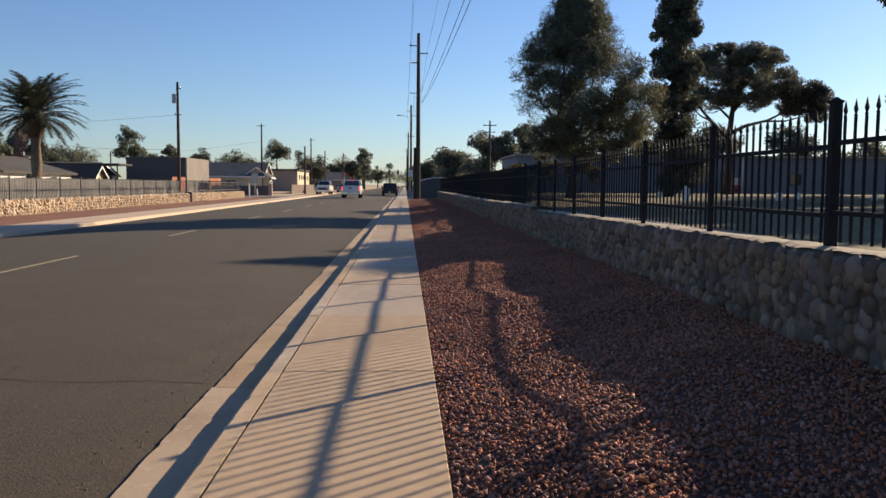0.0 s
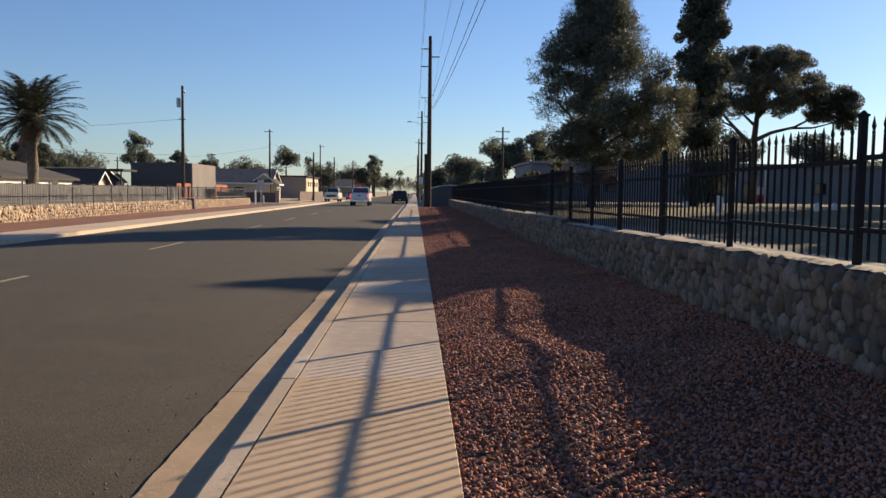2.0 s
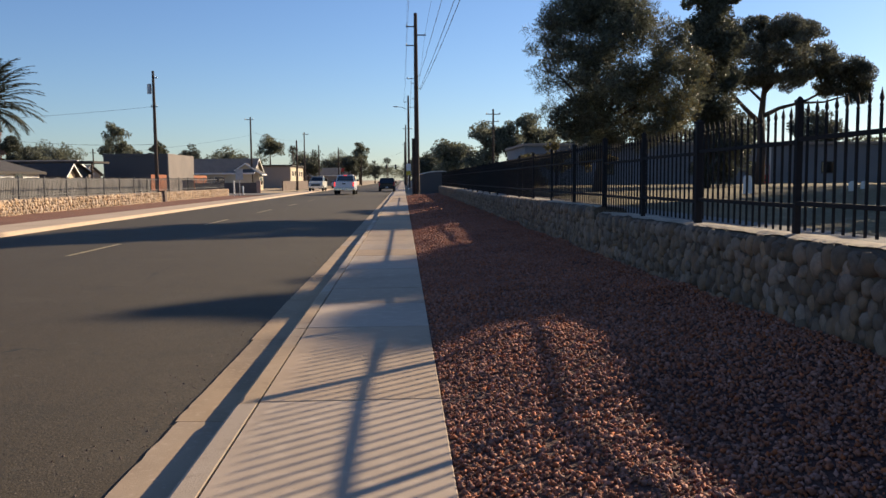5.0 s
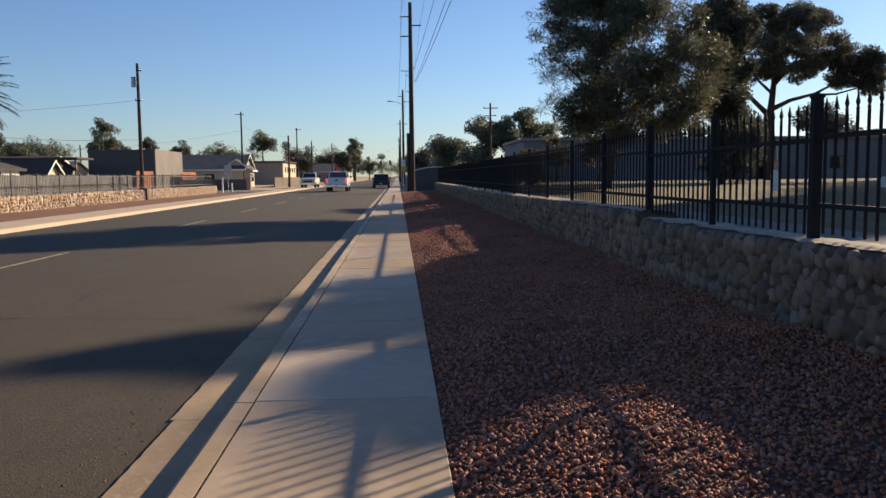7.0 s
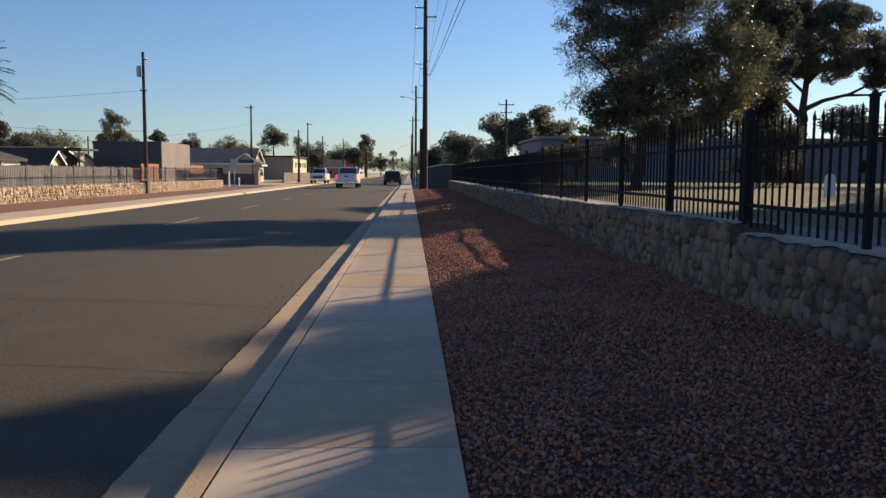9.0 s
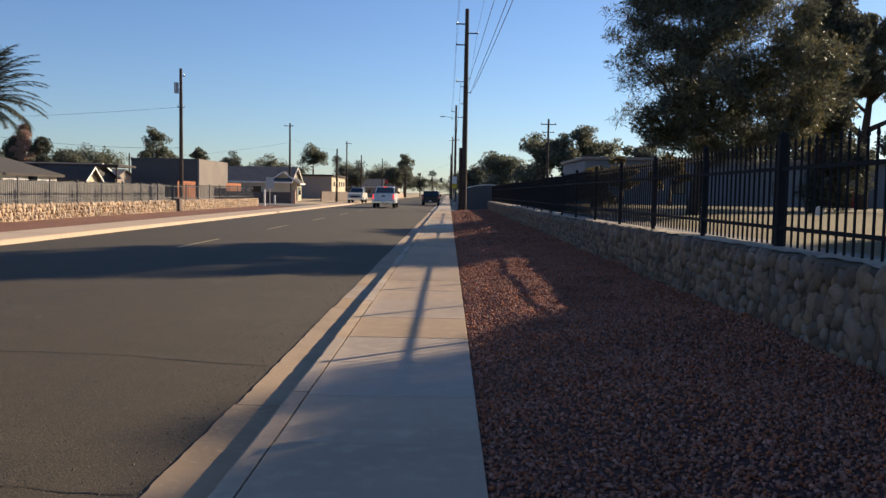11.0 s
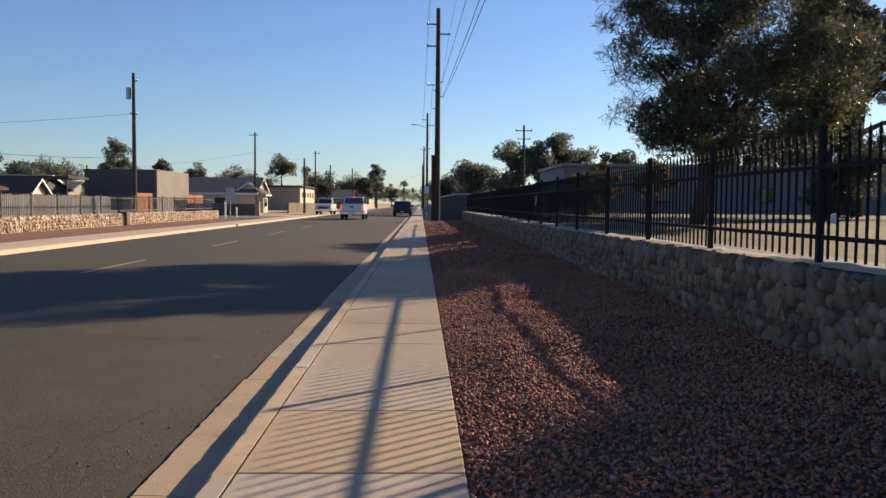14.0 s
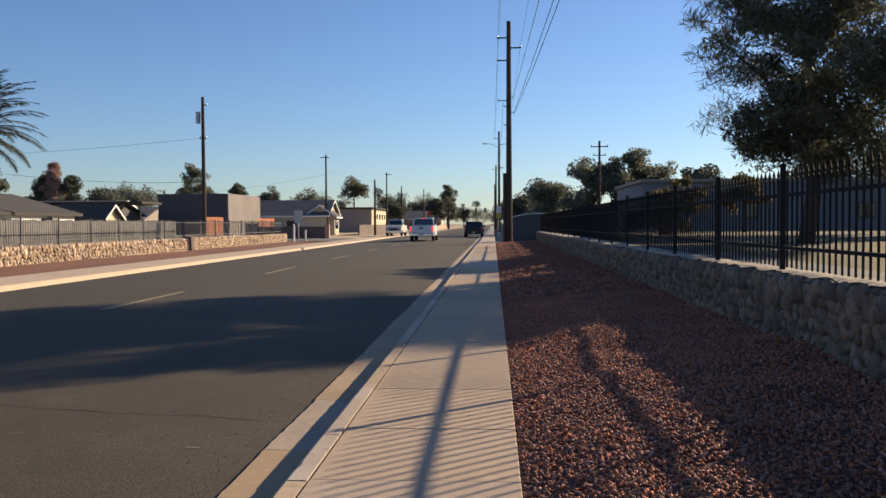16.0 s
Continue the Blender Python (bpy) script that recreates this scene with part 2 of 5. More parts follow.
M["clear_lens"] = material("clear_lens", (0.55, 0.55, 0.52), 0.1, spec=0.8)
M["black_plastic"] = material("black_plastic", (0.018, 0.018, 0.019), 0.55)
M["cable"] = material("cable", (0.02, 0.02, 0.022), 0.6)
M["red_paint"] = material("red_paint", (0.42, 0.03, 0.03), 0.5)
M["yellow_sign"] = material("yellow_sign", (0.434, 0.350, 0.021), 0.5)
M["signal"] = material("signal_housing", (0.03, 0.03, 0.028), 0.6)


# ---- builders ----
def mesh(name, verts, faces, mat, parent=None, smooth=False, label=""):
    me = bpy.data.meshes.new(name)
    me.from_pydata(verts, [], faces)
    if smooth:
        me.shade_smooth()
    me.materials.append(mat)
    ob = new(name, me)
    ob.parent = parent
    return tagged(ob, label)


def part(name, bm, mat, parent=None, label="", smooth=False):
    me = bpy.data.meshes.new(name)
    bmesh.ops.recalc_face_normals(bm, faces=bm.faces)
    bm.to_mesh(me)
    bm.free()
    if smooth:
        me.shade_smooth()
    me.materials.append(mat)
    ob = new(name, me)
    ob.parent = parent
    return tagged(ob, label)


def share(ob, name, parent, m):
    """Another object on the mesh of ob."""
    o = new(name, ob.data)
    o.parent = parent
    o.matrix_basis = m
    return o


def empty(name, m=None, label="", category="", group="", kind=""):
    ob = new(name)
    ob.empty_display_size = 0.2
    if m is not None:
        ob.matrix_basis = m
    return tagged(ob, label, category, group, kind)


def box(x0, x1, y0, y1, z0, z1, bevel=0.0, bm=None, m=None):
    bm = bm or bmesh.new()
    t = Matrix.LocRotScale(((x0 + x1) / 2, (y0 + y1) / 2, (z0 + z1) / 2), None, (x1 - x0, y1 - y0, z1 - z0))
    made = bmesh.ops.create_cube(bm, size=1, matrix=(m or Matrix()) @ t)["verts"]
    if bevel:
        edges = list({e for v in made for e in v.link_edges})
        bmesh.ops.bevel(bm, geom=edges, offset=bevel, segments=1, affect="EDGES")
    return bm


def cyl(r0, r1, p, q, seg=10, bm=None):
    """A tapered round bar from p to q."""
    bm = bm or bmesh.new()
    p, q = Vector(p), Vector(q)
    turn = (q - p).to_track_quat("Z", "Y").to_matrix().to_4x4()
    bmesh.ops.create_cone(bm, cap_ends=True, segments=seg, radius1=r0, radius2=r1, depth=(q - p).length, matrix=Matrix.Translation((p + q) / 2) @ turn)
    return bm


def prism(points, x0, x1, bm=None, taper=None):
    """A side outline of (y, z) points carried from x0 to x1. taper(z): how far each side steps in at that height."""
    bm = bm or bmesh.new()
    taper = taper or (lambda z: 0.0)
    a = [bm.verts.new((x0 + taper(z), y, z)) for y, z in points]
    b = [bm.verts.new((x1 - taper(z), y, z)) for y, z in points]
    bm.faces.new(a)
    bm.faces.new(b[::-1])
    for i in range(len(a)):
        j = (i + 1) % len(a)
        bm.faces.new((a[j], a[i], b[i], b[j]))
    return bm


def tube(points, r0, r1, seg=8, bm=None):
    """A bent tapered limb through points."""
    bm = bm or bmesh.new()
    rings = []
    for i, p in enumerate(points):
        p = Vector(p)
        way = Vector(points[min(i + 1, len(points) - 1)]) - Vector(points[max(i - 1, 0)])
        turn = way.to_track_quat("Z", "Y")
        r = r0 + (r1 - r0) * i / (len(points) - 1)
        rings.append([bm.verts.new(p + turn @ Vector((r * math.cos(2 * math.pi * k / seg), r * math.sin(2 * math.pi * k / seg), 0))) for k in range(seg)])
    for a, b in zip(rings, rings[1:]):
        for k in range(seg):
            bm.faces.new((a[k], a[(k + 1) % seg], b[(k + 1) % seg], b[k]))
    bm.faces.new(rings[0][::-1])
    bm.faces.new(rings[-1])
    return bm


def quads(name, centre, along, across, mat, parent=None, label=""):
    """Many small leaves: each a thin pointed diamond."""
    n = len(centre)
    v = np.empty((n, 4, 3), np.float32)
    v[:, 0], v[:, 1], v[:, 2], v[:, 3] = centre - along, centre + across, centre + along, centre - across
    me = bpy.data.meshes.new(name)
    me.vertices.add(4 * n)
    me.vertices.foreach_set("co", v.ravel())
    me.loops.add(4 * n)
    me.loops.foreach_set("vertex_index", np.arange(4 * n, dtype=np.int32))
    me.polygons.add(n)
    me.polygons.foreach_set("loop_start", np.arange(0, 4 * n, 4, dtype=np.int32))
    me.update(calc_edges=True)
    me.materials.append(mat)
    ob = new(name, me)
    ob.parent = parent
    return tagged(ob, label)


def unit(v):
    return v / np.maximum(np.linalg.norm(v, axis=1, keepdims=True), 1e-6)


def foliage(name, clusters, per, length, width, mat, parent, seed, outward=0.5, label="", up=0.0):
    """Leaves round cluster centres: rows of (x, y, z, rx, ry, rz)."""
    rng = np.random.default_rng(seed)
    cs = np.asarray(clusters, float)
    pick = np.repeat(np.arange(len(cs)), per)
    n = len(pick)
    ray = unit(rng.normal(size=(n, 3)))
    rad = rng.random((n, 1)) ** 0.42
    pos = cs[pick, :3] + ray * rad * cs[pick, 3:]
    way = unit(ray * outward + rng.normal(size=(n, 3)) * (1 - outward * 0.6) + np.array([0, 0, up]))
    side = unit(np.cross(way, rng.normal(size=(n, 3))))
    size = rng.uniform(0.55, 1.35, (n, 1))
    return quads(name, pos, way * length * size / 2, side * width * size / 2, mat, parent, label)


# ---- large structure ----
def strip(name, xs, zs, y0, y1, mat, step=4.0, parent=None, wave=None):
    """Ground running along y: a cross-section of (x, z) carried from y0 to y1."""
    ys = np.arange(y0, y1 + step / 2, step)
    verts = [(x, y, z + (wave(x, y) if wave else 0.0)) for y in ys for x, z in zip(xs, zs)]
    k = len(xs)
    faces = [(j * k + i, j * k + i + 1, (j + 1) * k + i + 1, (j + 1) * k + i) for j in range(len(ys) - 1) for i in range(k - 1)]
    return mesh(name, verts, faces, mat, parent, smooth=True)


# one sheet of ground with a trough in which the road lies
ground = strip("ground", [-2500, -400, -60, -12.45, -12.4, -0.82, -0.75, 60, 400, 2500], [-0.03, -0.03, -0.03, -0.03, -0.30, -0.30, -0.03, -0.03, -0.03, -0.03], -2500, 2500, M["dirt"], 500)
tagged(ground, "dry tan desert dirt reaching to the horizon", "ground", kind="structure")


def road_z(x):
    u = (x + 6.8) / 5.5
    return 0.0 - 0.135 * u * u


xs = [-12.3 + 0.549 * i for i in range(21)]
xs[-1] = -1.24
road = strip("road", xs, [road_z(x) for x in xs], -60, 700, M["asphalt"], 10)
tagged(road, "worn dark grey-brown asphalt street with fine cracks", "road", kind="structure")
for y0, length in [(-6.2, 3.9), (4.4, 3.9), (15.2, 3.9), (26.0, 3.3), (38.1, 4.0)] + [(49.0 + 10.75 * k, 4.1) for k in range(25)]:
    w = 0.055
    d = mesh("lane_marking", [(-6.87 + sx * w, y0 + sy * length, road_z(-6.87) + 0.004) for sx, sy in ((-1, 0), (1, 0.005), (1, 0.99), (-1, 1))], [(0, 1, 2, 3)], M["yellow_paint"])
    tagged(d, "faded yellow dashed centre line on asphalt", "road marking", "centre line dashes", "structure")


def road_crack(y, x0, x1, width, seed, slant=0.0):
    n = int((x0 - x1) / 0.12)
    verts, faces = [], []
    for k in range(n + 1):
        x = x0 + (x1 - x0) * k / n
        yy = y + slant * (x0 - x) + 0.16 * noise.noise(Vector((x * 0.9, seed, 0))) + 0.05 * noise.noise(Vector((x * 4, seed, 5)))
        w = width * (0.45 + 0.9 * abs(noise.noise(Vector((x * 2.3, seed, 9)))))
        verts += [(x, yy - w, road_z(x) + 0.004), (x, yy + w, road_z(x) + 0.004)]
    faces = [(2 * k, 2 * k + 1, 2 * k + 3, 2 * k + 2) for k in range(n)]
    tagged(mesh("road_crack", verts, faces, M["tar"]), "thin dark crack across the asphalt", "road crack", "cracks in the asphalt", "structure")


for i, (y, x0, x1, w) in enumerate(((7.9, -1.36, -6.2, 0.011), (20.9, -1.36, -7.5, 0.010), (24.3, -1.36, -5.2, 0.013), (30.3, -1.36, -8.5, 0.009), (44.0, -1.36, -11, 0.014), (58, -1.36, -11.8, 0.016), (13.6, -3.0, -8.8, 0.010))):
    road_crack(y, x0, x1, w, 3.3 + i * 11, 0.01)
gr = np.random.default_rng(77)
verts, faces = [], []
for k in range(800):
    x = -1.33 - abs(gr.normal()) * (0.25 if k < 900 else 2.2)
    y = gr.uniform(2, 46)
    if x < -9:
        continue
    s, b, z = gr.uniform(0.004, 0.012), len(verts), road_z(x)
    a = gr.uniform(0, 6.28)
    for j in range(4):
        verts.append((x + s * math.cos(a + j * 1.571) * gr.uniform(0.6, 1.3), y + s * math.sin(a + j * 1.571) * gr.uniform(0.6, 1.3), z))
    verts.append((x, y, z + s * 0.9))
    faces += [(b, b + 1, b + 4), (b + 1, b + 2, b + 4), (b + 2, b + 3, b + 4), (b + 3, b, b + 4)]
tagged(mesh("road_grit", verts, faces, M["block"]), "scattered pale grit and pebbles on the asphalt", "grit", kind="stuff")

scuff = mesh("paint_scuff", [(-1.78, 29.32, road_z(-1.78) + 0.004), (-1.90, 29.31, road_z(-1.90) + 0.004), (-1.89, 29.33, road_z(-1.89) + 0.004), (-1.79, 29.335, road_z(-1.79) + 0.004)], [(0, 1, 2, 3)], M["dirt"])
tagged(scuff, "short worn pale mark on asphalt", "road marking", kind="structure")

# right pavement: slabs, kerb stones and gutter pans
sidewalk = empty("pavement", label="sunlit tan concrete pavement slabs with tooled joints", category="pavement", kind="structure")
kerb = empty("kerb", label="worn tan concrete kerb with a sloping gutter pan", category="kerb", kind="structure")


def slab(name, x0, x1, y0, y1, z, mat, parent, bevel=0.006, sub=1):
    bm = box(x0, x1, y0 + 0.004, y1 - 0.004, z - 0.12, z, bevel)
    return part(name, bm, mat, parent)


joints = [-7.35, -4.3, -1.25, 1.8, 4.82, 7.87, 10.9, 14.05, 16.96, 18.62, 20.1, 21.5, 22.7, 23.95, 25.25, 26.65, 28.28, 29.55, 31.05, 34.05, 37.05] + [40.1 + 3.05 * i for i in range(17)]
rng = random.Random(5)
for y0, y1 in zip(joints, joints[1:]):
    slab("slab", -0.706, 0.595, y0, y1, rng.uniform(-0.004, 0.003), M["concrete"], sidewalk)
kj = [-7.4, -4.35, -1.3, 1.75, 4.78, 7.8, 10.88, 14.0, 16.95, 19.85, 22.8, 25.22, 28.25, 29.33, 31.06, 34.1, 37.1] + [40.2 + 3.05 * i for i in range(17)]
for y0, y1 in zip(kj, kj[1:]):
    dz, dx = rng.uniform(-0.006, 0.004), rng.uniform(-0.006, 0.006)
    outline = [(-0.72, dz), (-0.72, -0.25), (-0.915 + dx, -0.25), (-0.91 + dx, -0.125), (-0.868 + dx, -0.022 + dz), (-0.838 + dx, dz)]
    near = 4 < y0 < 45
    steps = max(1, round((y1 - y0) / (0.11 if near else 1.5)))
    bm = bmesh.new()
    k = len(outline)
    for n in range(steps + 1):
        yy = y0 + 0.005 + (y1 - y0 - 0.01) * n / steps
        chip = max(0.0, rng.uniform(-0.14, 0.012)) if near else 0.0
        for i, (x, z) in enumerate(outline):
            worn = rng.uniform(-0.002, 0.002) if near and i >= 3 else 0.0
            bm.verts.new((x + worn + (chip if i >= 4 else 0), yy, z + (worn * 0.5 - (chip * 0.5 if i == 5 else 0))))
    bm.verts.ensure_lookup_table()
    bm.faces.new(bm.verts[:k]), bm.faces.new(bm.verts[-k:])
    for n in range(steps):
        for i in range(k):
            j = (i + 1) % k
            bm.faces.new([bm.verts[q + n * k] for q in (i, j, j + k, i + k)])
    part("kerb_stone", bm, M["kerb"], kerb)
    # the pan's outer edge is ragged where the asphalt meets it
    bm = bmesh.new()
    e0, e1 = rng.uniform(-0.018, 0.018), rng.uniform(-0.018, 0.018)
    rows = []
    for n in range(steps + 1):
        u = n / steps
        yy = y0 + 0.005 + (y1 - y0 - 0.01) * u
        lip = -1.292 + e0 + (e1 - e0) * u + (0.010 * noise.noise(Vector((yy * 6, 3, 0))) + rng.uniform(-0.006, 0.006) if near else 0)
        rows.append([bm.verts.new(p) for p in ((-0.892, yy, -0.26), (-0.892, yy, -0.128), (lip, yy, -0.1165), (lip, yy, -0.26))])
    bm.faces.new(rows[0]), bm.faces.new(rows[-1])
    for p, q in zip(rows, rows[1:]):
        for i in range(4):
            j = (i + 1) % 4
            bm.faces.new((p[i], p[j], q[j], q[i]))
    part("gutter_pan", bm, M["gutter"], kerb)
far = strip("pavement_beyond", [0.595, -0.72, -0.86, -0.90, -1.29], [0.0, 0.0, 0.0, -0.125, -0.118], joints[-1] + 0.05, 700, M["kerb"], 20)
tagged(far, "distant tan concrete pavement and kerb", "pavement", kind="structure")


# gravel bed with low heaps along the wall
def bed_wave(x, y):
    u = min(max((x - 0.6) / 3.1, 0), 1)
    edge = min(u * 5, 1)
    n = noise.noise(Vector((x * 0.55, y * 0.42, 3.1))) * 0.085 + noise.noise(Vector((x * 1.7, y * 1.5, 9.0))) * 0.028
    return edge * (0.045 + n) + (0.22 + 0.08 * min(max((22 - y) / 12, 0), 1)) * u


gx = [0.595 + 0.0985 * i for i in range(33)]
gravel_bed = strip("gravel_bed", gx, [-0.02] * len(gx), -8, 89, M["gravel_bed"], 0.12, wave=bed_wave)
tagged(gravel_bed, "bed of crushed red-brown rock between pavement and wall", "gravel", kind="structure")


def crushed_rock(x0, x1, y0, y1, count, low, high, seed):
    rng = np.random.default_rng(seed)
    octa = np.array([(1, 0, 0), (-1, 0, 0), (0, 1, 0), (0, -1, 0), (0, 0, 1), (0, 0, -1)], float)
    tris = np.array([(0, 2, 4), (2, 1, 4), (1, 3, 4), (3, 0, 4), (2, 0, 5), (1, 2, 5), (3, 1, 5), (0, 3, 5)])
    px, py = rng.uniform(x0, x1, count), rng.uniform(y0, y1, count)
    pz = np.array([bed_wave(a, b) for a, b in zip(px, py)]) - 0.02
    size = rng.uniform(low, high, (count, 1, 1)) * rng.uniform(0.55, 1.1, (count, 1, 3)) * np.array([1, 1, 0.75])
    v = octa[None] * size * rng.uniform(0.7, 1.25, (count, 6, 1)) + rng.normal(size=(count, 6, 3)) * size * 0.14
    q = unit(rng.normal(size=(count, 4)))
    w, x, y, z = q.T
    rot = np.stack([1 - 2 * (y * y + z * z), 2 * (x * y - z * w), 2 * (x * z + y * w), 2 * (x * y + z * w), 1 - 2 * (x * x + z * z), 2 * (y * z - x * w), 2 * (x * z - y * w), 2 * (y * z + x * w), 1 - 2 * (x * x + y * y)], 1).reshape(-1, 3, 3)
    v = np.einsum("nij,nkj->nki", rot, v)
    v += np.stack([px, py, pz + size.mean(axis=(1, 2)) * 0.45], 1)[:, None]
    f = (tris[None] + 6 * np.arange(count)[:, None, None]).reshape(-1, 3)
    me = bpy.data.meshes.new("crushed_rock")
    me.vertices.add(6 * count)
    me.vertices.foreach_set("co", v.astype(np.float32).ravel())
    me.loops.add(24 * count)
    me.loops.foreach_set("vertex_index", f.astype(np.int32).ravel())
    me.polygons.add(8 * count)
    me.polygons.foreach_set("loop_start", np.arange(0, 24 * count, 3, dtype=np.int32))
    me.update(calc_edges=True)
    me.materials.append(M["gravel"])
    return new("crushed_rock", me)


tagged(crushed_rock(0.605, 3.72, 2.5, 40, 145000, 0.011, 0.026, 3), "loose crushed red-brown rock covering the bed", "gravel", kind="stuff")
tagged(crushed_rock(0.605, 3.72, 40, 88, 24000, 0.022, 0.045, 4), "loose crushed red-brown rock farther along the bed", "gravel", kind="stuff")

# raised yards behind the walls
yard_right = strip("yard_right", [4.28, 6.5, 12, 30, 120], [0.86, 0.88, 0.9, 0.9, 0.9], -60, 130, M["lawn"], 10)
tagged(yard_right, "dormant yellow lawn behind the iron fence", "lawn", kind="structure")
mesh("yard_bank", [(4.28, 130, 0.86), (120, 130, 0.9), (120, 130, -0.3), (4.28, 130, -0.3)], [(0, 1, 2, 3)], M["dirt"], yard_right)
path_right = strip("yard_path", [4.30, 5.6], [0.885, 0.90], -60, 96, M["pale_walk"], 8)
tagged(path_right, "pale dusty path along the inside of the fence", "path", kind="structure")
yard_left = strip("yard_left", [-160, -40, -18.45], [0.68, 0.66, 0.60], -40, 96, M["dirt"], 8)
tagged(yard_left, "bare tan yard behind the low stone wall", "yard", kind="structure")
mesh("yard_bank", [(-160, 96, 0.68), (-18.45, 96, 0.60), (-18.45, 96, -0.3), (-160, 96, -0.3)], [(0, 1, 2, 3)], M["dirt"], yard_left)

# left pavement and gravel strip
left_kerb = strip("left_kerb", [-12.3, -12.33, -12.47, -12.5], [-0.14, 0.0, 0.012, 0.012], -60, 150, M["pale_concrete"], 6)
tagged(left_kerb, "sunlit tan concrete kerb", "kerb", kind="structure")
left_pavement = strip("left_pavement", [-12.5, -14.35], [0.010, 0.03], -60, 150, M["pale_concrete"], 6)
tagged(left_pavement, "sunlit pale concrete pavement", "pavement", kind="structure")
left_strip = strip("left_gravel_strip", [-14.35, -16.2, -18.25], [0.02, 0.015, 0.02], -60, 97, M["red_strip"], 2, wave=lambda x, y: noise.noise(Vector((x, y * 0.5, 0))) * 0.03)
tagged(left_strip, "red gravel strip before the left wall", "gravel", kind="structure")


# ---- stone walls ----
def pebble_mesh(seed, name="stone"):
    rng = random.Random(seed)
    bm = bmesh.new()
    bmesh.ops.create_uvsphere(bm, u_segments=8, v_segments=5, radius=1)
    off = Vector((rng.uniform(0, 50), rng.uniform(0, 50), 0))
    for v in bm.verts:
        c = v.co
        v.co = Vector([math.copysign(abs(a) ** 0.8, a) for a in c]) * (1 + 0.28 * noise.noise(c * 1.1 + off))
    me = bpy.data.meshes.new(name)
    bm.to_mesh(me)
    bm.free()
    me.shade_smooth()
    return me


def wall_top(y):
    return 1.08 - 0.0095 * (y - 10) if y < 22.55 else 1.06 - 0.0068 * min(y - 22.55, 18)


wall = empty("wall_right", label="low retaining wall of grey river rocks in mortar", category="stone wall", kind="structure")


def core(y0, y1, name):
    """The mortar body of the wall, its top uneven."""
    ys = np.arange(y0, y1 + 0.01, 0.11)
    prof = []
    for y in ys:
        t = wall_top(min(max(y, y0 + 0.01), y1 - 0.01))
        n1, n2, n3 = (noise.noise(Vector((k * 7.0, y * 2.6, 1.0))) * 0.034 for k in range(3))
        prof.append([(3.72, -0.25), (3.72 + n1 * 0.5, t - 0.10), (3.70 + n2 * 0.8, t - 0.05), (3.76 + n1, t - 0.012 + n1), (3.86, t + n2 * 0.9), (4.02, t + n3 * 0.9), (4.22, t - 0.02 + n1), (4.30, t - 0.08), (4.30, -0.25)])
    k = len(prof[0])
    verts = [(x, y, z) for y, row in zip(ys, prof) for x, z in row]
    faces = [(j * k + i, (j + 1) * k + i, (j + 1) * k + i + 1, j * k + i + 1) for j in range(len(ys) - 1) for i in range(k - 1)]
    faces += [tuple(range(k)), tuple(range((len(ys) - 1) * k, len(ys) * k))[::-1]]
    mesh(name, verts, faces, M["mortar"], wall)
    # a troweled cap over the top, its colour paled for the sunlit edge
    rows = [[(x, z + 0.014) for x, z in row[3:7]] + [(row[7][0] + 0.004, row[7][1])] for row in prof]
    k = len(rows[0])
    verts = [(x, y, z) for y, row in zip(ys, rows) for x, z in row]
    faces = [(j * k + i, (j + 1) * k + i, (j + 1) * k + i + 1, j * k + i + 1) for j in range(len(ys) - 1) for i in range(k - 1)]
    return mesh("mortar_cap", verts, faces, M["sunlit_cap_mortar"], wall, label="uneven mortar cap, paled for its sunlit top edge")


core(-9.0, 22.55, "mortar_body")
core(22.56, 86.0, "mortar_body")
PEBBLES = [pebble_mesh(i) for i in range(9)]
for me in PEBBLES:
    me.materials.append(M["river_rock"])


def cobble_cells(y0, y1, base, top, rng, step):
    """Places for cobbles packed without courses: a loose staggered grid, each stone of its own size and tilt."""
    z, row = base, 0
    while z < top:
        y = y0 + (row % 2) * step / 2
        while y < y1:
            s = step * rng.choice((0.7, 0.85, 1.0, 1.1, 1.3, 1.55))
            yield y + rng.uniform(-0.28, 0.28) * step, z + rng.uniform(-0.25, 0.25) * step, s * rng.uniform(0.72, 1.02), s * rng.uniform(0.92, 1.35)
            y += step
        z += step * 0.93
        row += 1


def joined_stones(name, cells, x_of, mat, parent, thick, seed):
    src = PEBBLES[:6]
    rng = random.Random(seed)
    vs, fs, base = [], [], 0
    data = []
    for me in src:
        co = np.empty(3 * len(me.vertices))
        me.vertices.foreach_get("co", co)
        data.append((co.reshape(-1, 3), [tuple(p.vertices) for p in me.polygons]))
    for y, z, w, h in cells:
        co, polys = data[rng.randrange(6)]
        a = rng.uniform(-0.9, 0.9)
        p = co * (thick * rng.uniform(0.75, 1.3), w * 0.53, h * 0.53)
        ca, sa = math.cos(a), math.sin(a)
        p = np.stack([p[:, 0], p[:, 1] * ca - p[:, 2] * sa, p[:, 1] * sa + p[:, 2] * ca], 1) + (x_of(y) + rng.uniform(-0.012, 0.012), y, z)
        vs.append(p)
        fs.extend(tuple(i + base for i in poly) for poly in polys)
        base += len(co)
    return mesh(name, np.concatenate(vs).tolist(), fs, mat, parent, smooth=True)


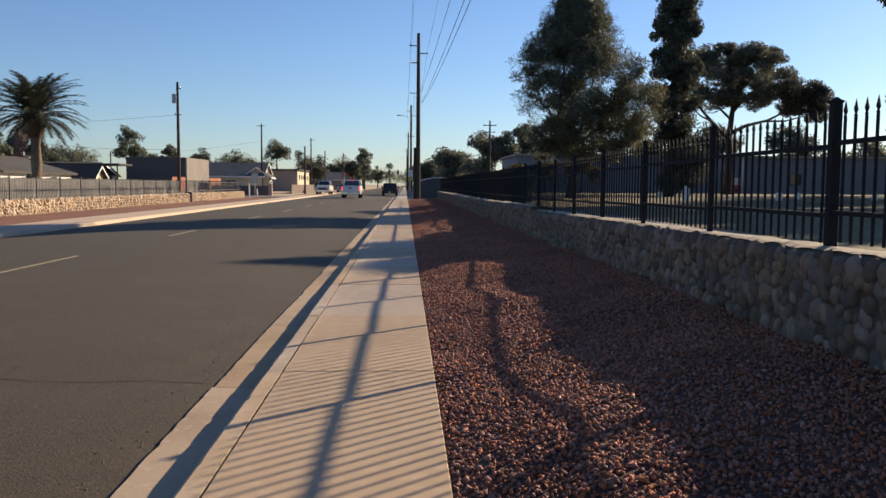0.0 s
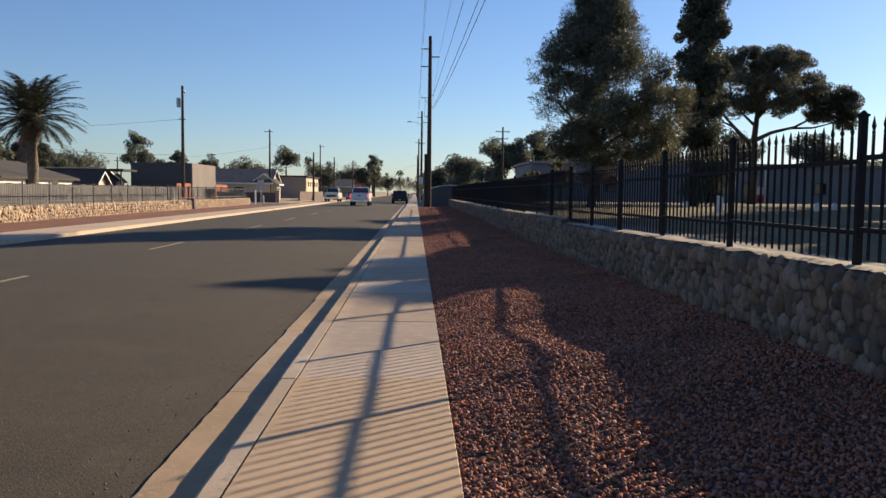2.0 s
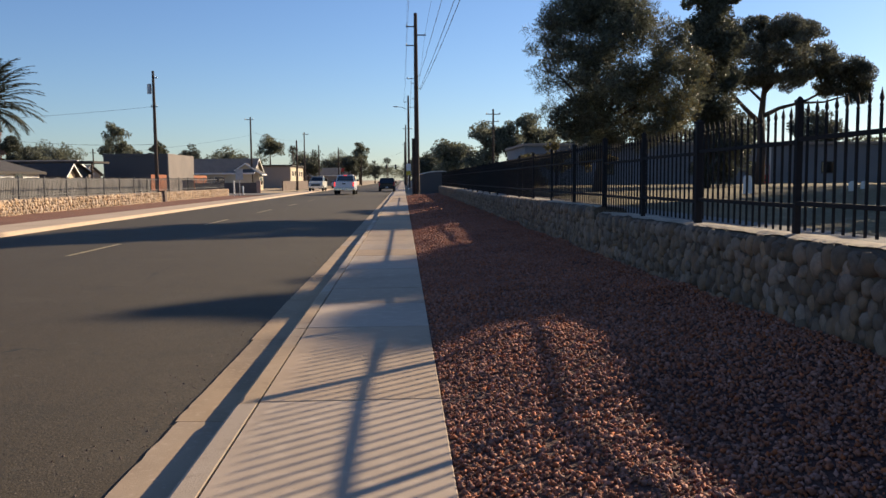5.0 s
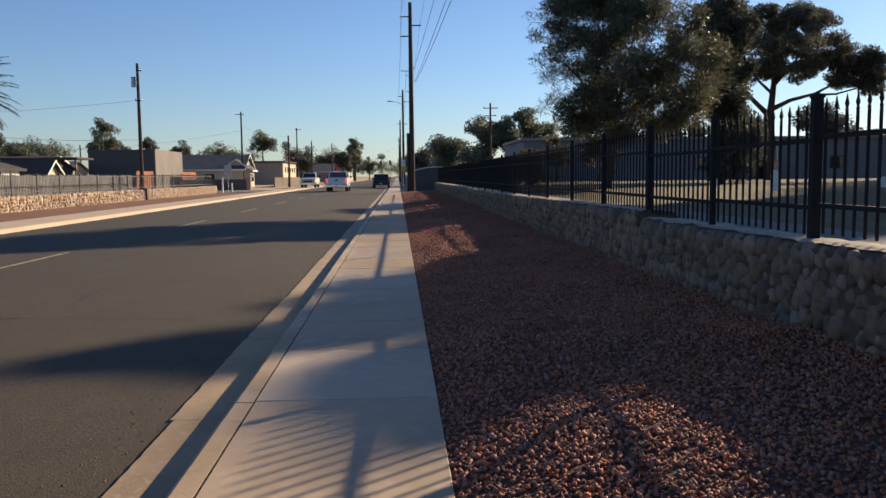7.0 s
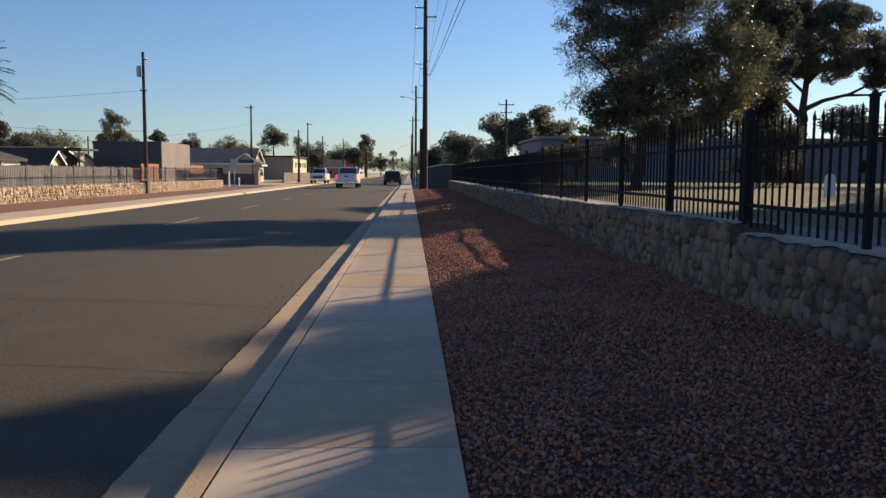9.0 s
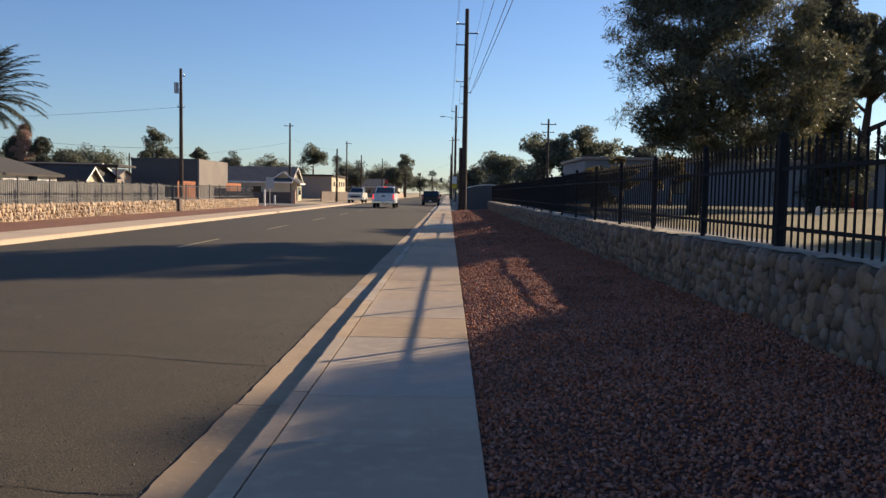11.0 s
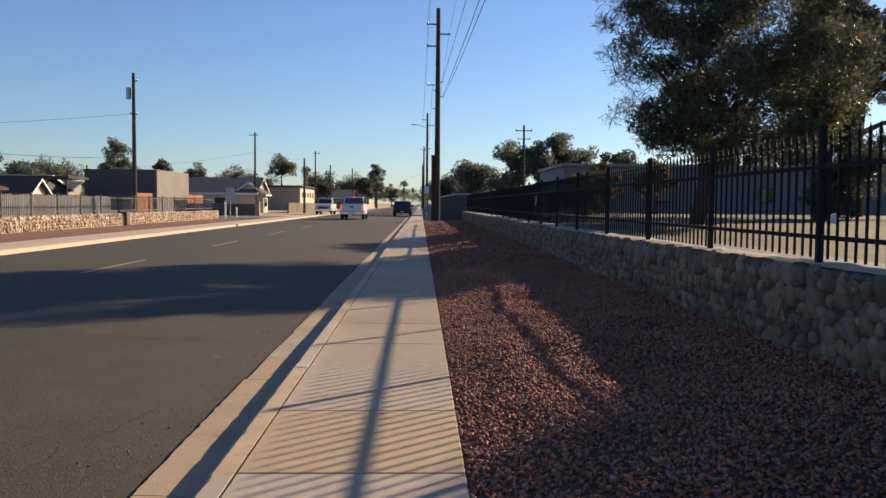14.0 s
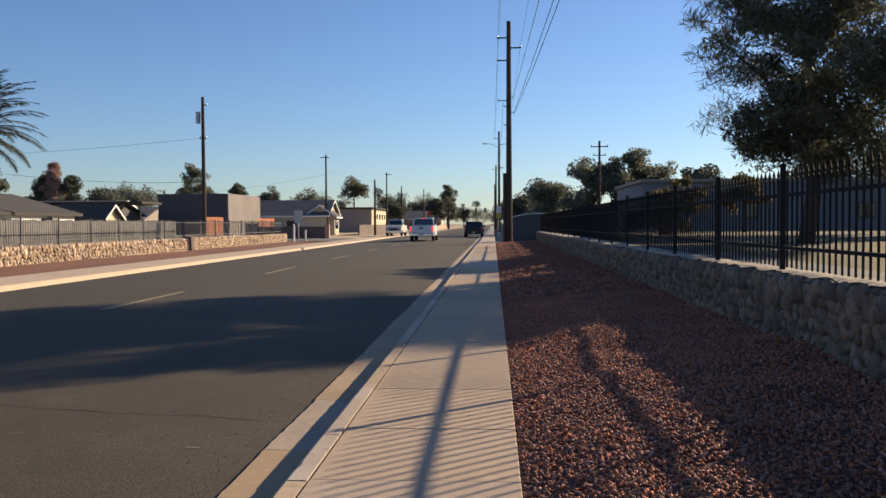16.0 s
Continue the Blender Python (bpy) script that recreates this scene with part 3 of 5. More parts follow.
rng = random.Random(11)
near_cells, rest = [], []
for a, b in ((-8.9, 22.5), (22.6, 86.0)):
    for y, z, w, h in cobble_cells(a, b, 0.0, 1.0, rng, 0.138):
        if z + h * 0.42 > wall_top(y) - 0.05 or z + h / 2 < bed_wave(3.7, y) - 0.05:
            continue
        (near_cells if 21.2 <= y < 26.6 and len(near_cells) < 298 else rest).append((y, z, w, h))
y = -8.8
while y < 85.9:  # a row of larger stones along the top
    w = rng.uniform(0.15, 0.30)
    if abs(y + w / 2 - 22.55) > 0.12:
        rest.append((y + w / 2, wall_top(y + w / 2) - rng.uniform(0.10, 0.125), w, rng.uniform(0.17, 0.21)))
    y += w * 0.96
for k, (y, z, w, h) in enumerate(near_cells):
    o = new("stone", PEBBLES[k % 9])
    o.parent = wall
    o.matrix_basis = Matrix.LocRotScale((3.735 + rng.uniform(-0.012, 0.012), y, z), Euler((rng.uniform(-0.9, 0.9), 0, 0)), (0.058 * rng.uniform(0.75, 1.3), w * 0.55, h * 0.55))
tagged(joined_stones("stonework", rest, lambda y: 3.735, M["river_rock_joined"], wall, 0.058, 7), kind="stuff")

wall_l = empty("wall_left", label="low sunlit wall of buff river rocks in mortar", category="stone wall", kind="structure")
left_cells = [c for c in cobble_cells(18, 72.2, 0.02, 0.74, rng, 0.17)] + [c for c in cobble_cells(73.0, 95.9, 0.02, 0.74, rng, 0.17)]
tagged(joined_stones("stonework", left_cells, lambda y: -18.26, M["buff_rock"], wall_l, 0.085, 8), kind="stuff")
part("mortar_body", box(-18.62, -18.27, 10, 72.2, -0.2, 0.76, 0.02), M["buff_mortar"], wall_l)
part("mortar_body", box(-18.62, -18.27, 73.0, 96.0, -0.2, 0.76, 0.02), M["buff_mortar"], wall_l)
part("pilaster", box(-18.7, -18.12, 72.25, 72.95, -0.2, 0.86, 0.02), M["block"], wall_l, "dark grey block pilaster")


# ---- iron fences ----
def spear(h, mat):
    """One picket: square bar with a forged spear head, its foot at z 0."""
    bm = box(-0.0095, 0.0095, -0.0095, 0.0095, 0, h - 0.15)
    rows = ((h - 0.15, 0.010), (h - 0.135, 0.018), (h - 0.115, 0.010), (h - 0.085, 0.021), (h, 0.001))
    rings = [[bm.verts.new((r * math.cos(math.pi / 2 * k), r * math.sin(math.pi / 2 * k), z)) for k in range(4)] for z, r in rows]
    for a, b in zip(rings, rings[1:]):
        for k in range(4):
            bm.faces.new((a[k], a[(k + 1) % 4], b[(k + 1) % 4], b[k]))
    return part("picket", bm, M[mat])


PICKET = {}


def fence_panel(x, y0, y1, zb, rail_low, rail_high, tip, count, group, label, mat="iron"):
    thing = empty("iron_fence", pose(x, (y0 + y1) / 2, zb), label, "iron fence", group)
    half = (y1 - y0) / 2
    for z in (rail_low, rail_high):
        part("rail", box(-0.019, 0.019, -half + 0.02, half - 0.02, z - zb - 0.02, z - zb + 0.02), M[mat], thing)
    h = round(tip - zb, 2)
    for k in range(count):
        m = pose(0, -half + (k + 1) * 2 * half / (count + 1), 0)
        if (h, mat) not in PICKET:
            PICKET[h, mat] = spear(h, mat)
            PICKET[h, mat].parent, PICKET[h, mat].matrix_basis = thing, m
        else:
            share(PICKET[h, mat], "picket", thing, m)
    return thing


def fence_post(thing, y, zb, zt, w, mat="iron"):
    """A post as part of a bay; y and zb from the bay's own origin."""
    shaft = part("post", box(-w / 2, w / 2, y - w / 2, y + w / 2, zb, zt), M[mat], thing)
    bm = box(-w / 2 - 0.008, w / 2 + 0.008, y - w / 2 - 0.008, y + w / 2 + 0.008, zt, zt + 0.02)
    bmesh.ops.create_cone(bm, cap_ends=True, segments=4, radius1=w * 0.66, radius2=0.01, depth=0.03, matrix=Matrix.Translation((0, y, zt + 0.035)) @ Matrix.Rotation(math.pi / 4, 4, "Z"))
    part("cap", bm, M[mat], shaft)


FX = 3.93
post_y = [-6.2, -3.45, -0.7, 2.05, 4.82, 7.6, 10.32, 13.02, 15.57, 18.07, 20.35, 22.7, 25.3, 27.92, 30.68, 33.45, 36.3, 39.3] + [42.1 + 2.8 * i for i in range(16)]
for y, y1 in zip(post_y, post_y[1:]):
    wide = 0.078 if any(abs(y - q) < 0.1 for q in (7.6, 18.07, 22.7, 25.3)) else 0.055
    count = round((y1 - y) / 0.158) - 1
    if y < 22.6:  # the lower wall falls gently along the street, and each bay with it
        drop = 0.0098 * ((y + y1) / 2 - 12)
        zb = wall_top((y + y1) / 2) + 0.05
        bay = fence_panel(FX, y, y1, zb, 1.35 - drop, 1.93 - drop, 2.265 - drop, count, "bays of the iron fence", "black iron fence bay with spear-topped pickets on the stone wall")
        fence_post(bay, (y - y1) / 2, wall_top(y) - 0.03 - zb, 2.29 - drop - zb, wide)
    else:
        zb = 1.075 if y < 30 else 1.03
        bay = fence_panel(FX, y, y1, zb, 1.265, 1.895, 2.22, count, "bays of the iron fence", "black iron fence bay with spear-topped pickets on the stone wall")
        fence_post(bay, (y - y1) / 2, wall_top(y - 0.2) - 0.03 - zb, 2.24 - zb, wide)
ly = [20.6 + 2.85 * i for i in range(27)]
for y, y1 in zip(ly, ly[1:]):
    bay = fence_panel(-18.45, y, y1, 0.84, 0.96, 1.72, 1.88, 16, "bays of the far iron fence", "grey iron fence bay across the street on a buff stone wall", "grey_iron")
    fence_post(bay, (y - y1) / 2, -0.12, 1.05, 0.06, "grey_iron")
back = empty("screen_fence", pose(-19.6, 44, 0.60), "weathered grey board screen behind the far iron fence", "fence")
for k in range(96):
    part("board", box(-0.015, 0.015, -28 + k * 0.6, -28 + k * 0.6 + 0.585, -0.05, 1.20 + 0.015 * (k * 7 % 5)), M["grey_board"], back)


# ---- trees ----
def crown_clusters(rows, count, radius, rng, squash=0.8):
    """Cluster centres inside an outline: rows of (z, centre x, centre y, half width)."""
    zs = [r[0] for r in rows]
    out = []
    for _ in range(count):
        z = rng.uniform(zs[0], zs[-1])
        k = max(i for i in range(len(rows) - 1) if rows[i][0] <= z)
        u = (z - rows[k][0]) / (rows[k + 1][0] - rows[k][0])
        cx, cy, w = (rows[k][j] + u * (rows[k + 1][j] - rows[k][j]) for j in (1, 2, 3))
        a, d = rng.uniform(0, 2 * math.pi), math.sqrt(rng.uniform(0.05, 1)) * w
        r = radius * rng.uniform(0.7, 1.3)
        out.append((cx + d * math.cos(a), cy + d * math.sin(a), z, r, r, r * squash))
    return out


def limbs(thing, base, fork, tips, r0, r1, mat, rng, name="trunk"):
    bm = tube([base, ((base[0] + fork[0]) / 2 + 0.1, (base[1] + fork[1]) / 2, (base[2] + fork[2]) / 2), fork], r0, r1)
    part(name, bm, mat, thing, smooth=True)
    for tip in tips:
        bow = 0.10 * math.dist(fork, tip)
        near = [f + (t - f) * 0.3 + rng.uniform(-0.5, 0.5) * bow for f, t in zip(fork, tip)]
        mid = [f + (t - f) * 0.62 + rng.uniform(-1, 1) * bow for f, t in zip(fork, tip)]
        part("limb", tube([fork, near, mid, tip], r1 * 0.7, r1 * 0.12, 6), mat, thing, smooth=True)


def big_tree():
    rng = random.Random(21)
    t = empty("tree", pose(10.2, 49.5, 0.88), "broad grey-green leafy tree with drooping feathery twigs", "tree")
    limbs(t, (0, 0, -0.1), (0.25, 0, 3.0), [(-2.2, 0.5, 6.2), (-0.6, -0.5, 9.8), (1.6, 0.6, 7.6), (3.2, -0.4, 5.6), (-1.8, -1.2, 4.8), (0.2, 1.6, 8.2)], 0.27, 0.20, M["bark"], rng)
    rows = [(2.4, 1.2, 0, 1.4), (3.0, 0.9, 0, 3.0), (4.3, 1.15, -0.3, 3.9), (5.9, 1.0, -0.3, 4.0), (7.5, 0.4, -0.2, 3.4), (8.8, -0.2, 0, 2.4), (9.8, 0.2, 0, 1.75), (11.1, 0.2, 0, 1.2), (12.0, 0.45, 0, 0.3)]
    c = [(x, y * 1.2 - 0.4, *r) for x, y, *r in crown_clusters(rows, 230, 0.72, rng)]
    foliage("crown", c, 430, 0.24, 0.05, M["leaf"], t, 1, 0.6, up=0.1)
    rim = crown_clusters([(z, x, y, w + 0.55) for z, x, y, w in rows], 420, 0.55, rng)
    rim = [r for r in rim if math.hypot(r[0] - 0.6, r[1]) > 2.6 or r[2] > 8.4]
    foliage("outer_foliage", rim, 95, 0.36, 0.024, M["leaf"], t, 2, 0.85, up=0.2)
    foliage("yellow_foliage", [(x, y, z, 0.9, 0.9, 0.7) for x, y, z, *_ in c if x > 2.0 and z < 6.5], 150, 0.2, 0.045, M["leaf_dry"], t, 3, 0.6)


big_tree()


def column_tree():
    rng = random.Random(22)
    t = empty("tree", pose(19.3, 58.7, 0.88), "tall dark column-shaped evergreen with clumpy edges", "tree")
    part("trunk", tube([(0, 0, -0.1), (0.1, 0, 5), (0, 0, 16)], 0.36, 0.1), M["bark"], t, smooth=True)
    rows = [(4.0, 0.2, 0, 0.7), (5.2, 0.1, -0.7, 1.5), (9, 0, -0.8, 1.6), (13, 0, -0.8, 1.2), (16, 0, -0.5, 0.7), (19.5, 0, 0, 0.25)]
    c = crown_clusters(rows, 250, 0.58, rng, 0.9)
    c += [(x * 1.22, y * 1.1, z, 0.42, 0.42, 0.36) for x, y, z, *_ in crown_clusters(rows[1:], 70, 0.4, rng) if abs(x) > 0.8]
    foliage("crown", c, 260, 0.23, 0.10, M["leaf_dark"], t, 4, 0.4, up=0.3)
    low = crown_clusters([(0.3, 0.3, 0, 1.2), (2.4, 1.0, 0, 1.5), (4.0, 0.9, 0, 1.0)], 34, 0.7, rng)
    foliage("undergrowth", low, 480, 0.18, 0.07, M["leaf_dark"], t, 5, 0.4)


column_tree()


def umbrella_pine():
    rng = random.Random(23)
    t = empty("tree", pose(30.9, 77.0, 0.88), "umbrella-crowned pine with bare spreading limbs", "tree")
    part("trunk", tube([(0, 0, -0.1), (0.12, 0, 2.8), (0.0, 0, 5.4), (0.3, 0.1, 8.2), (0.2, 0, 11.4)], 0.46, 0.14), M["bark"], t, smooth=True)
    for foot, a, b, tip, r in (
        ((0.0, 0, 5.2), (-1.4, 0, 6.5), (-2.5, 0.2, 7.8), (-3.9, 0.3, 9.6), 0.24),
        ((0.1, 0, 5.8), (1.5, -0.2, 6.5), (3.4, -0.6, 7.0), (6.4, -1.2, 8.6), 0.24),
        ((3.0, -0.5, 6.9), (4.8, -1.2, 6.9), (6.6, -1.8, 7.4), (8.4, -2.0, 8.6), 0.12),
        ((0.2, 0, 7.0), (-0.8, 0.6, 8.2), (-1.6, 1.0, 9.4), (-2.0, 1.2, 11.2), 0.15),
        ((0.3, 0.1, 8.0), (1.2, 0.5, 9.0), (2.4, 0.8, 9.8), (3.6, 1.0, 11.4), 0.15),
        ((0.2, 0.1, 7.6), (0.9, -0.8, 8.8), (1.6, -1.6, 9.6), (2.2, -2.4, 10.8), 0.13),
        ((-1.6, 0, 6.8), (-3.0, -0.4, 7.4), (-4.0, -0.8, 8.2), (-5.0, -1.0, 9.0), 0.10),
    ):
        part("limb", tube([foot, a, b, tip], r, r * 0.25, 6), M["bark"], t, smooth=True)
    rows = [(8.3, -0.2, 0, 4.2), (9.4, 0.4, 0, 6.0), (11.0, 0.4, 0, 5.9), (12.4, 0.2, 0, 5.0), (13.6, 0.3, 0, 3.4)]
    c = crown_clusters(rows, 190, 0.82, rng, 0.62)
    c += crown_clusters([(7.0, 7.2, -2, 0.7), (8.4, 7.4, -2, 1.3), (10.3, 7.1, -2, 0.7)], 30, 0.7, rng, 0.7)
    c += crown_clusters([(7.6, 5.4, -1.4, 0.7), (8.8, 5.5, -1.4, 1.2), (10.2, 5.4, -1.2, 0.9)], 26, 0.7, rng, 0.7)
    foliage("crown", c, 330, 0.28, 0.09, M["leaf_pine"], t, 6, 0.45, up=0.4)


umbrella_pine()


def tall_tree():
    rng = random.Random(24)
    t = empty("tree", pose(31.1, 47.5, 0.88), "tall open-crowned evergreen shading the street", "tree")
    limbs(t, (0, 0, -0.1), (0, 0, 10.2), [(-1.6, 0.5, 13.4), (1.5, 0.3, 13.8), (0.2, -1.2, 14.2), (-0.8, 1.4, 12.8)], 0.35, 0.22, M["bark"], rng)
    rows = [(2.6, 0.8, 0, 1.4), (4.5, 0.6, 0, 2.4), (10.8, 0, 0, 1.8), (11.8, 0, 0, 2.4), (12.9, 0, 0, 2.7), (13.6, 0.4, 0.2, 2.0), (14.0, 0.4, 0.2, 1.3), (14.2, 0.4, 0.2, 0.8)]
    side = [(11.6, 2.4, -2.2, 1.3), (12.6, 2.5, -2.2, 1.5), (14.3, 2.6, -2.0, 1.1), (15.0, 2.7, -2.0, 0.8)]
    tufts = crown_clusters([(13.6, 2.4, -2.0, 1.0), (14.9, 2.6, -2.0, 0.9)], 46, 0.45, rng) + crown_clusters([(13.5, 0.4, -0.3, 0.8), (15.0, 0.4, -0.3, 0.7)], 34, 0.5, rng)
    foliage("crown", crown_clusters(rows, 165, 0.75, rng, 0.8) + crown_clusters(side, 80, 0.7, rng, 0.8) + tufts, 300, 0.37, 0.18, M["leaf_pine"], t, 7, 0.4)


tall_tree()


def bushy(name, x, y, z, h, w, seed, mat="leaf_hazed", count=34, per=300, leaf=0.3, label="distant rounded green tree", stem=0.35, group="distant trees"):
    rng = random.Random(seed)
    t = empty(name, pose(x, y, z), label, "tree", group)
    part("trunk", tube([(0, 0, -0.1), (0.1, 0.1, h * stem), (0, 0, h * 0.8)], 0.03 * h + 0.05, 0.05, 6), M["bark"], t, smooth=True)
    n = rng.randint(7, 10)
    lobes = [(rng.uniform(-0.08, 0.08) * w, 0, h * 0.80, w * rng.uniform(0.18, 0.24)), (0, 0, h * 0.6, w * 0.24)]
    for k in range(n):
        a, u = 2 * math.pi * k / n + rng.uniform(-0.5, 0.5), rng.random()
        d = w * rng.uniform(0.16, 0.36) * (1 - 0.4 * u)
        lobes.append((d * math.cos(a), d * math.sin(a), h * (stem * 0.6 + 0.2 + (0.6 - stem * 0.6) * u), w * rng.uniform(0.16, 0.26)))
    c = []
    for lx, ly_, lz, lr in lobes:
        if group == "yard trees":
            part("limb", tube([(0, 0, h * stem), (lx * 0.45, ly_ * 0.45, (h * stem + lz) / 2), (lx, ly_, lz)], 0.012 * h + 0.02, 0.02, 5), M["bark"], t)
        for _ in range(max(4, round(count * 1.7 / len(lobes)))):
            v = Vector((rng.gauss(0, 1), rng.gauss(0, 1), rng.gauss(0, 0.7))).normalized() * lr * rng.uniform(0.2, 1.0)
            r = w * rng.uniform(0.09, 0.15)
            c.append((lx + v.x, ly_ + v.y, lz + v.z * 0.8, r, r, r * 0.75))
    per = round(per * 0.6)
    foliage("crown", c, per, leaf * 1.3, leaf * 0.62, M[mat], t, seed, 0.4)
    return t


def fan_palm(x, y, z, h, seed, r=1.6):
    rng = random.Random(seed)
    t = empty("palm", pose(x, y, z), "distant slender fan palm", "palm tree", "distant palms")
    part("trunk", tube([(0, 0, -0.1), (0.1, 0, h / 2), (0, 0, h)], 0.22, 0.16, 6), M["palm_bark"], t)
    foliage("crown", [(0, 0, h, r, r, r * 0.8)], 420, 0.9, 0.1, M["frond"], t, seed, 0.9)


# unseen trees right of the view, added and sized to throw shade on the lawn
for i, (x, y, h, w) in enumerate(((37.5, 54, 13, 9.5), (31.5, 30.5, 10.2, 11), (39.5, 39.5, 13.5, 12.5), (41.5, 29, 13.5, 12), (49, 49, 14, 13), (26, 33, 9.8, 10), (22, 25.5, 7.0, 8), (33, 46.5, 12.6, 9.5), (31, 39.5, 12.4, 9), (20.5, 24.3, 7.8, 6), (22, 30, 8.2, 6), (20.6, 27.2, 8.0, 5), (48, 66.5, 19, 11.5), (58.5, 84, 22, 12.5), (54, 73, 21, 12))):
    bushy("tree", x, y, 0.88, h, w, 90 + i, "leaf_pine", 34, 330, 0.26, "full evergreen tree out of view, added to shade the yard", 0.3, "yard trees")


def date_palm():
    """A thick-trunked feather palm: every frond a bowed rib with two rows of leaflets."""
    t = empty("palm", pose(-29.1, 67.5, 0.66) @ Matrix.Scale(0.97, 4), "stout feather palm with a full crown of arching fronds", "palm tree")
    bm = tube([(0, 0, -0.1), (0.05, 0, 2.6), (0, 0, 5.0)], 0.46, 0.42, 14)
    part("trunk", bm, M["palm_bark"], t, smooth=True)
    rng = random.Random(31)
    bm = tube([(0, 0, 4.6), (0, 0, 5.2), (0, 0, 6.2), (0, 0, 7.2), (0, 0, 7.9)], 0.75, 0.75, 12)
    for v in bm.verts:
        u = (v.co.z - 4.6) / 3.3
        s = (0.6 + 0.62 * math.sin(math.pi * min(u * 1.05, 1))) * (1 + 0.18 * noise.noise(v.co * 3))
        v.co.x, v.co.y = v.co.x * s, v.co.y * s
    part("palm_head", bm, M["bark"], t, "dark shaggy head of old frond bases")
    for k in range(84):
        az = k * 2.39996 + rng.uniform(-0.2, 0.2)
        u = (k + 0.5) / 84
        lift = math.radians(78 - 92 * u + rng.uniform(-6, 6))
        length = rng.uniform(4.0, 4.8) * (0.82 if u > 0.8 or u < 0.15 else 1)
        p = Vector((0.3 * math.cos(az), 0.3 * math.sin(az), 7.0 - 0.9 * u))
        pts, dirs = [p.copy()], []
        for s in range(9):
            el = lift - (s / 9) ** 1.3 * math.radians(62)
            d = Vector((math.cos(el) * math.cos(az), math.cos(el) * math.sin(az), math.sin(el)))
            dirs.append(d)
            p = p + d * length / 9
            pts.append(p.copy())
        bm = tube(pts, 0.035, 0.008, 4)
        side = Vector((-math.sin(az), math.cos(az), 0))
        for s in range(1, 9):
            for j in range(3):
                q = pts[s].lerp(pts[s + 1], j / 3)
                d = dirs[min(s, 8)]
                ll = 0.78 * math.sin(math.pi * min(0.18 + 0.82 * (s + j / 3) / 9.4, 0.97)) + 0.1
                for sign in (-1, 1):
                    w = (side * sign * 0.75 + d * 0.75 + Vector((0, 0, rng.uniform(-0.35, 0.05)))).normalized()
                    a, b, c = q - d * 0.075, q + d * 0.075, q + w * ll
                    bm.faces.new([bm.verts.new(x) for x in (a, b, c)])
        me_ob = part("frond", bm, M["frond"], t)


date_palm()

# trees behind the right-hand yard
for i, (x, y, h, w, mat) in enumerate([(24, 112, 7.0, 9, "leaf_dark"), (34, 109, 9.0, 10, "leaf_dark"), (43, 112, 10.5, 11, "leaf_dark"), (53, 110, 10.0, 10, "leaf_dark"), (64, 112, 7.5, 12, "leaf_hazed"), (74, 104, 8, 12, "leaf_dark")]):
    bushy("tree", x, y, 0.88, h, w, 100 + i, mat, 26, 260, 0.34, "dark evergreen tree behind the grey building", 0.15, "trees behind the building")
for i, (x, y, h, w, mat) in enumerate([(13.5, 139, 10.2, 9, "leaf_hazed"), (17.2, 137, 10.4, 8, "leaf_hazed"), (20.6, 140, 11.6, 7.5, "leaf_hazed"), (9.0, 150, 7.6, 10, "leaf_hazed"), (24, 146, 9.5, 10, "leaf_hazed"), (27.5, 140, 7.5, 6, "leaf_hazed"), (5.5, 170, 6, 7, "leaf_dark"), (12, 186, 8, 9, "leaf_dark"), (7.5, 215, 7, 9, "leaf_dark"), (4.4, 262, 8, 9, "leaf_hazed"), (10, 300, 9, 14, "leaf_hazed")]):
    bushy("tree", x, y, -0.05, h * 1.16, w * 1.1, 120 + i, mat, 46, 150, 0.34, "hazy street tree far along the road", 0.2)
t = bushy("shrub", 14.6, 84, 0.86, 4.6, 3.4, 140, "leaf_dry", 22, 110, 0.24, "thin sunlit yellow-green shrub beside the building", 0.2, "shrubs")
bushy("shrub", 17.5, 80, 0.86, 4.4, 4.0, 141, "leaf_dry", 22, 130, 0.24, "thin sunlit yellow-green shrub beside the building", 0.2, "shrubs")
bushy("shrub", 9.0, 66, 0.86, 2.4, 3.6, 142, "leaf_dry", 18, 180, 0.2, "low yellowing shrub under the tree", 0.1, "shrubs")
# left skyline
def conifer():
    rng = random.Random(29)
    t = empty("conifer", pose(-58.8, 130, -0.05), "ragged green conifer with a browned dead crown", "tree")
    part("trunk", tube([(0, 0, -0.1), (0.1, 0, 4), (0, 0, 9.3)], 0.26, 0.06, 7), M["bark"], t, smooth=True)
    flanks = crown_clusters([(2.6, -1.9, 0, 1.8), (5.2, -1.9, 0, 1.6), (8.0, -1.5, 0, 0.4)], 44, 0.75, rng) + crown_clusters([(2.6, 2.3, 0, 1.9), (5.2, 2.4, 0, 1.7), (8.0, 2.2, 0, 0.4)], 48, 0.75, rng)
    foliage("crown", flanks, 240, 0.4, 0.12, M["leaf_dark"], t, 51, 0.5)
    foliage("dead_top", crown_clusters([(4.6, 0.1, -0.8, 1.6), (7.4, 0.1, -0.6, 1.2), (9.9, 0, 0, 0.2)], 40, 0.6, rng), 200, 0.4, 0.10, M["dead_needle"], t, 52, 0.5)


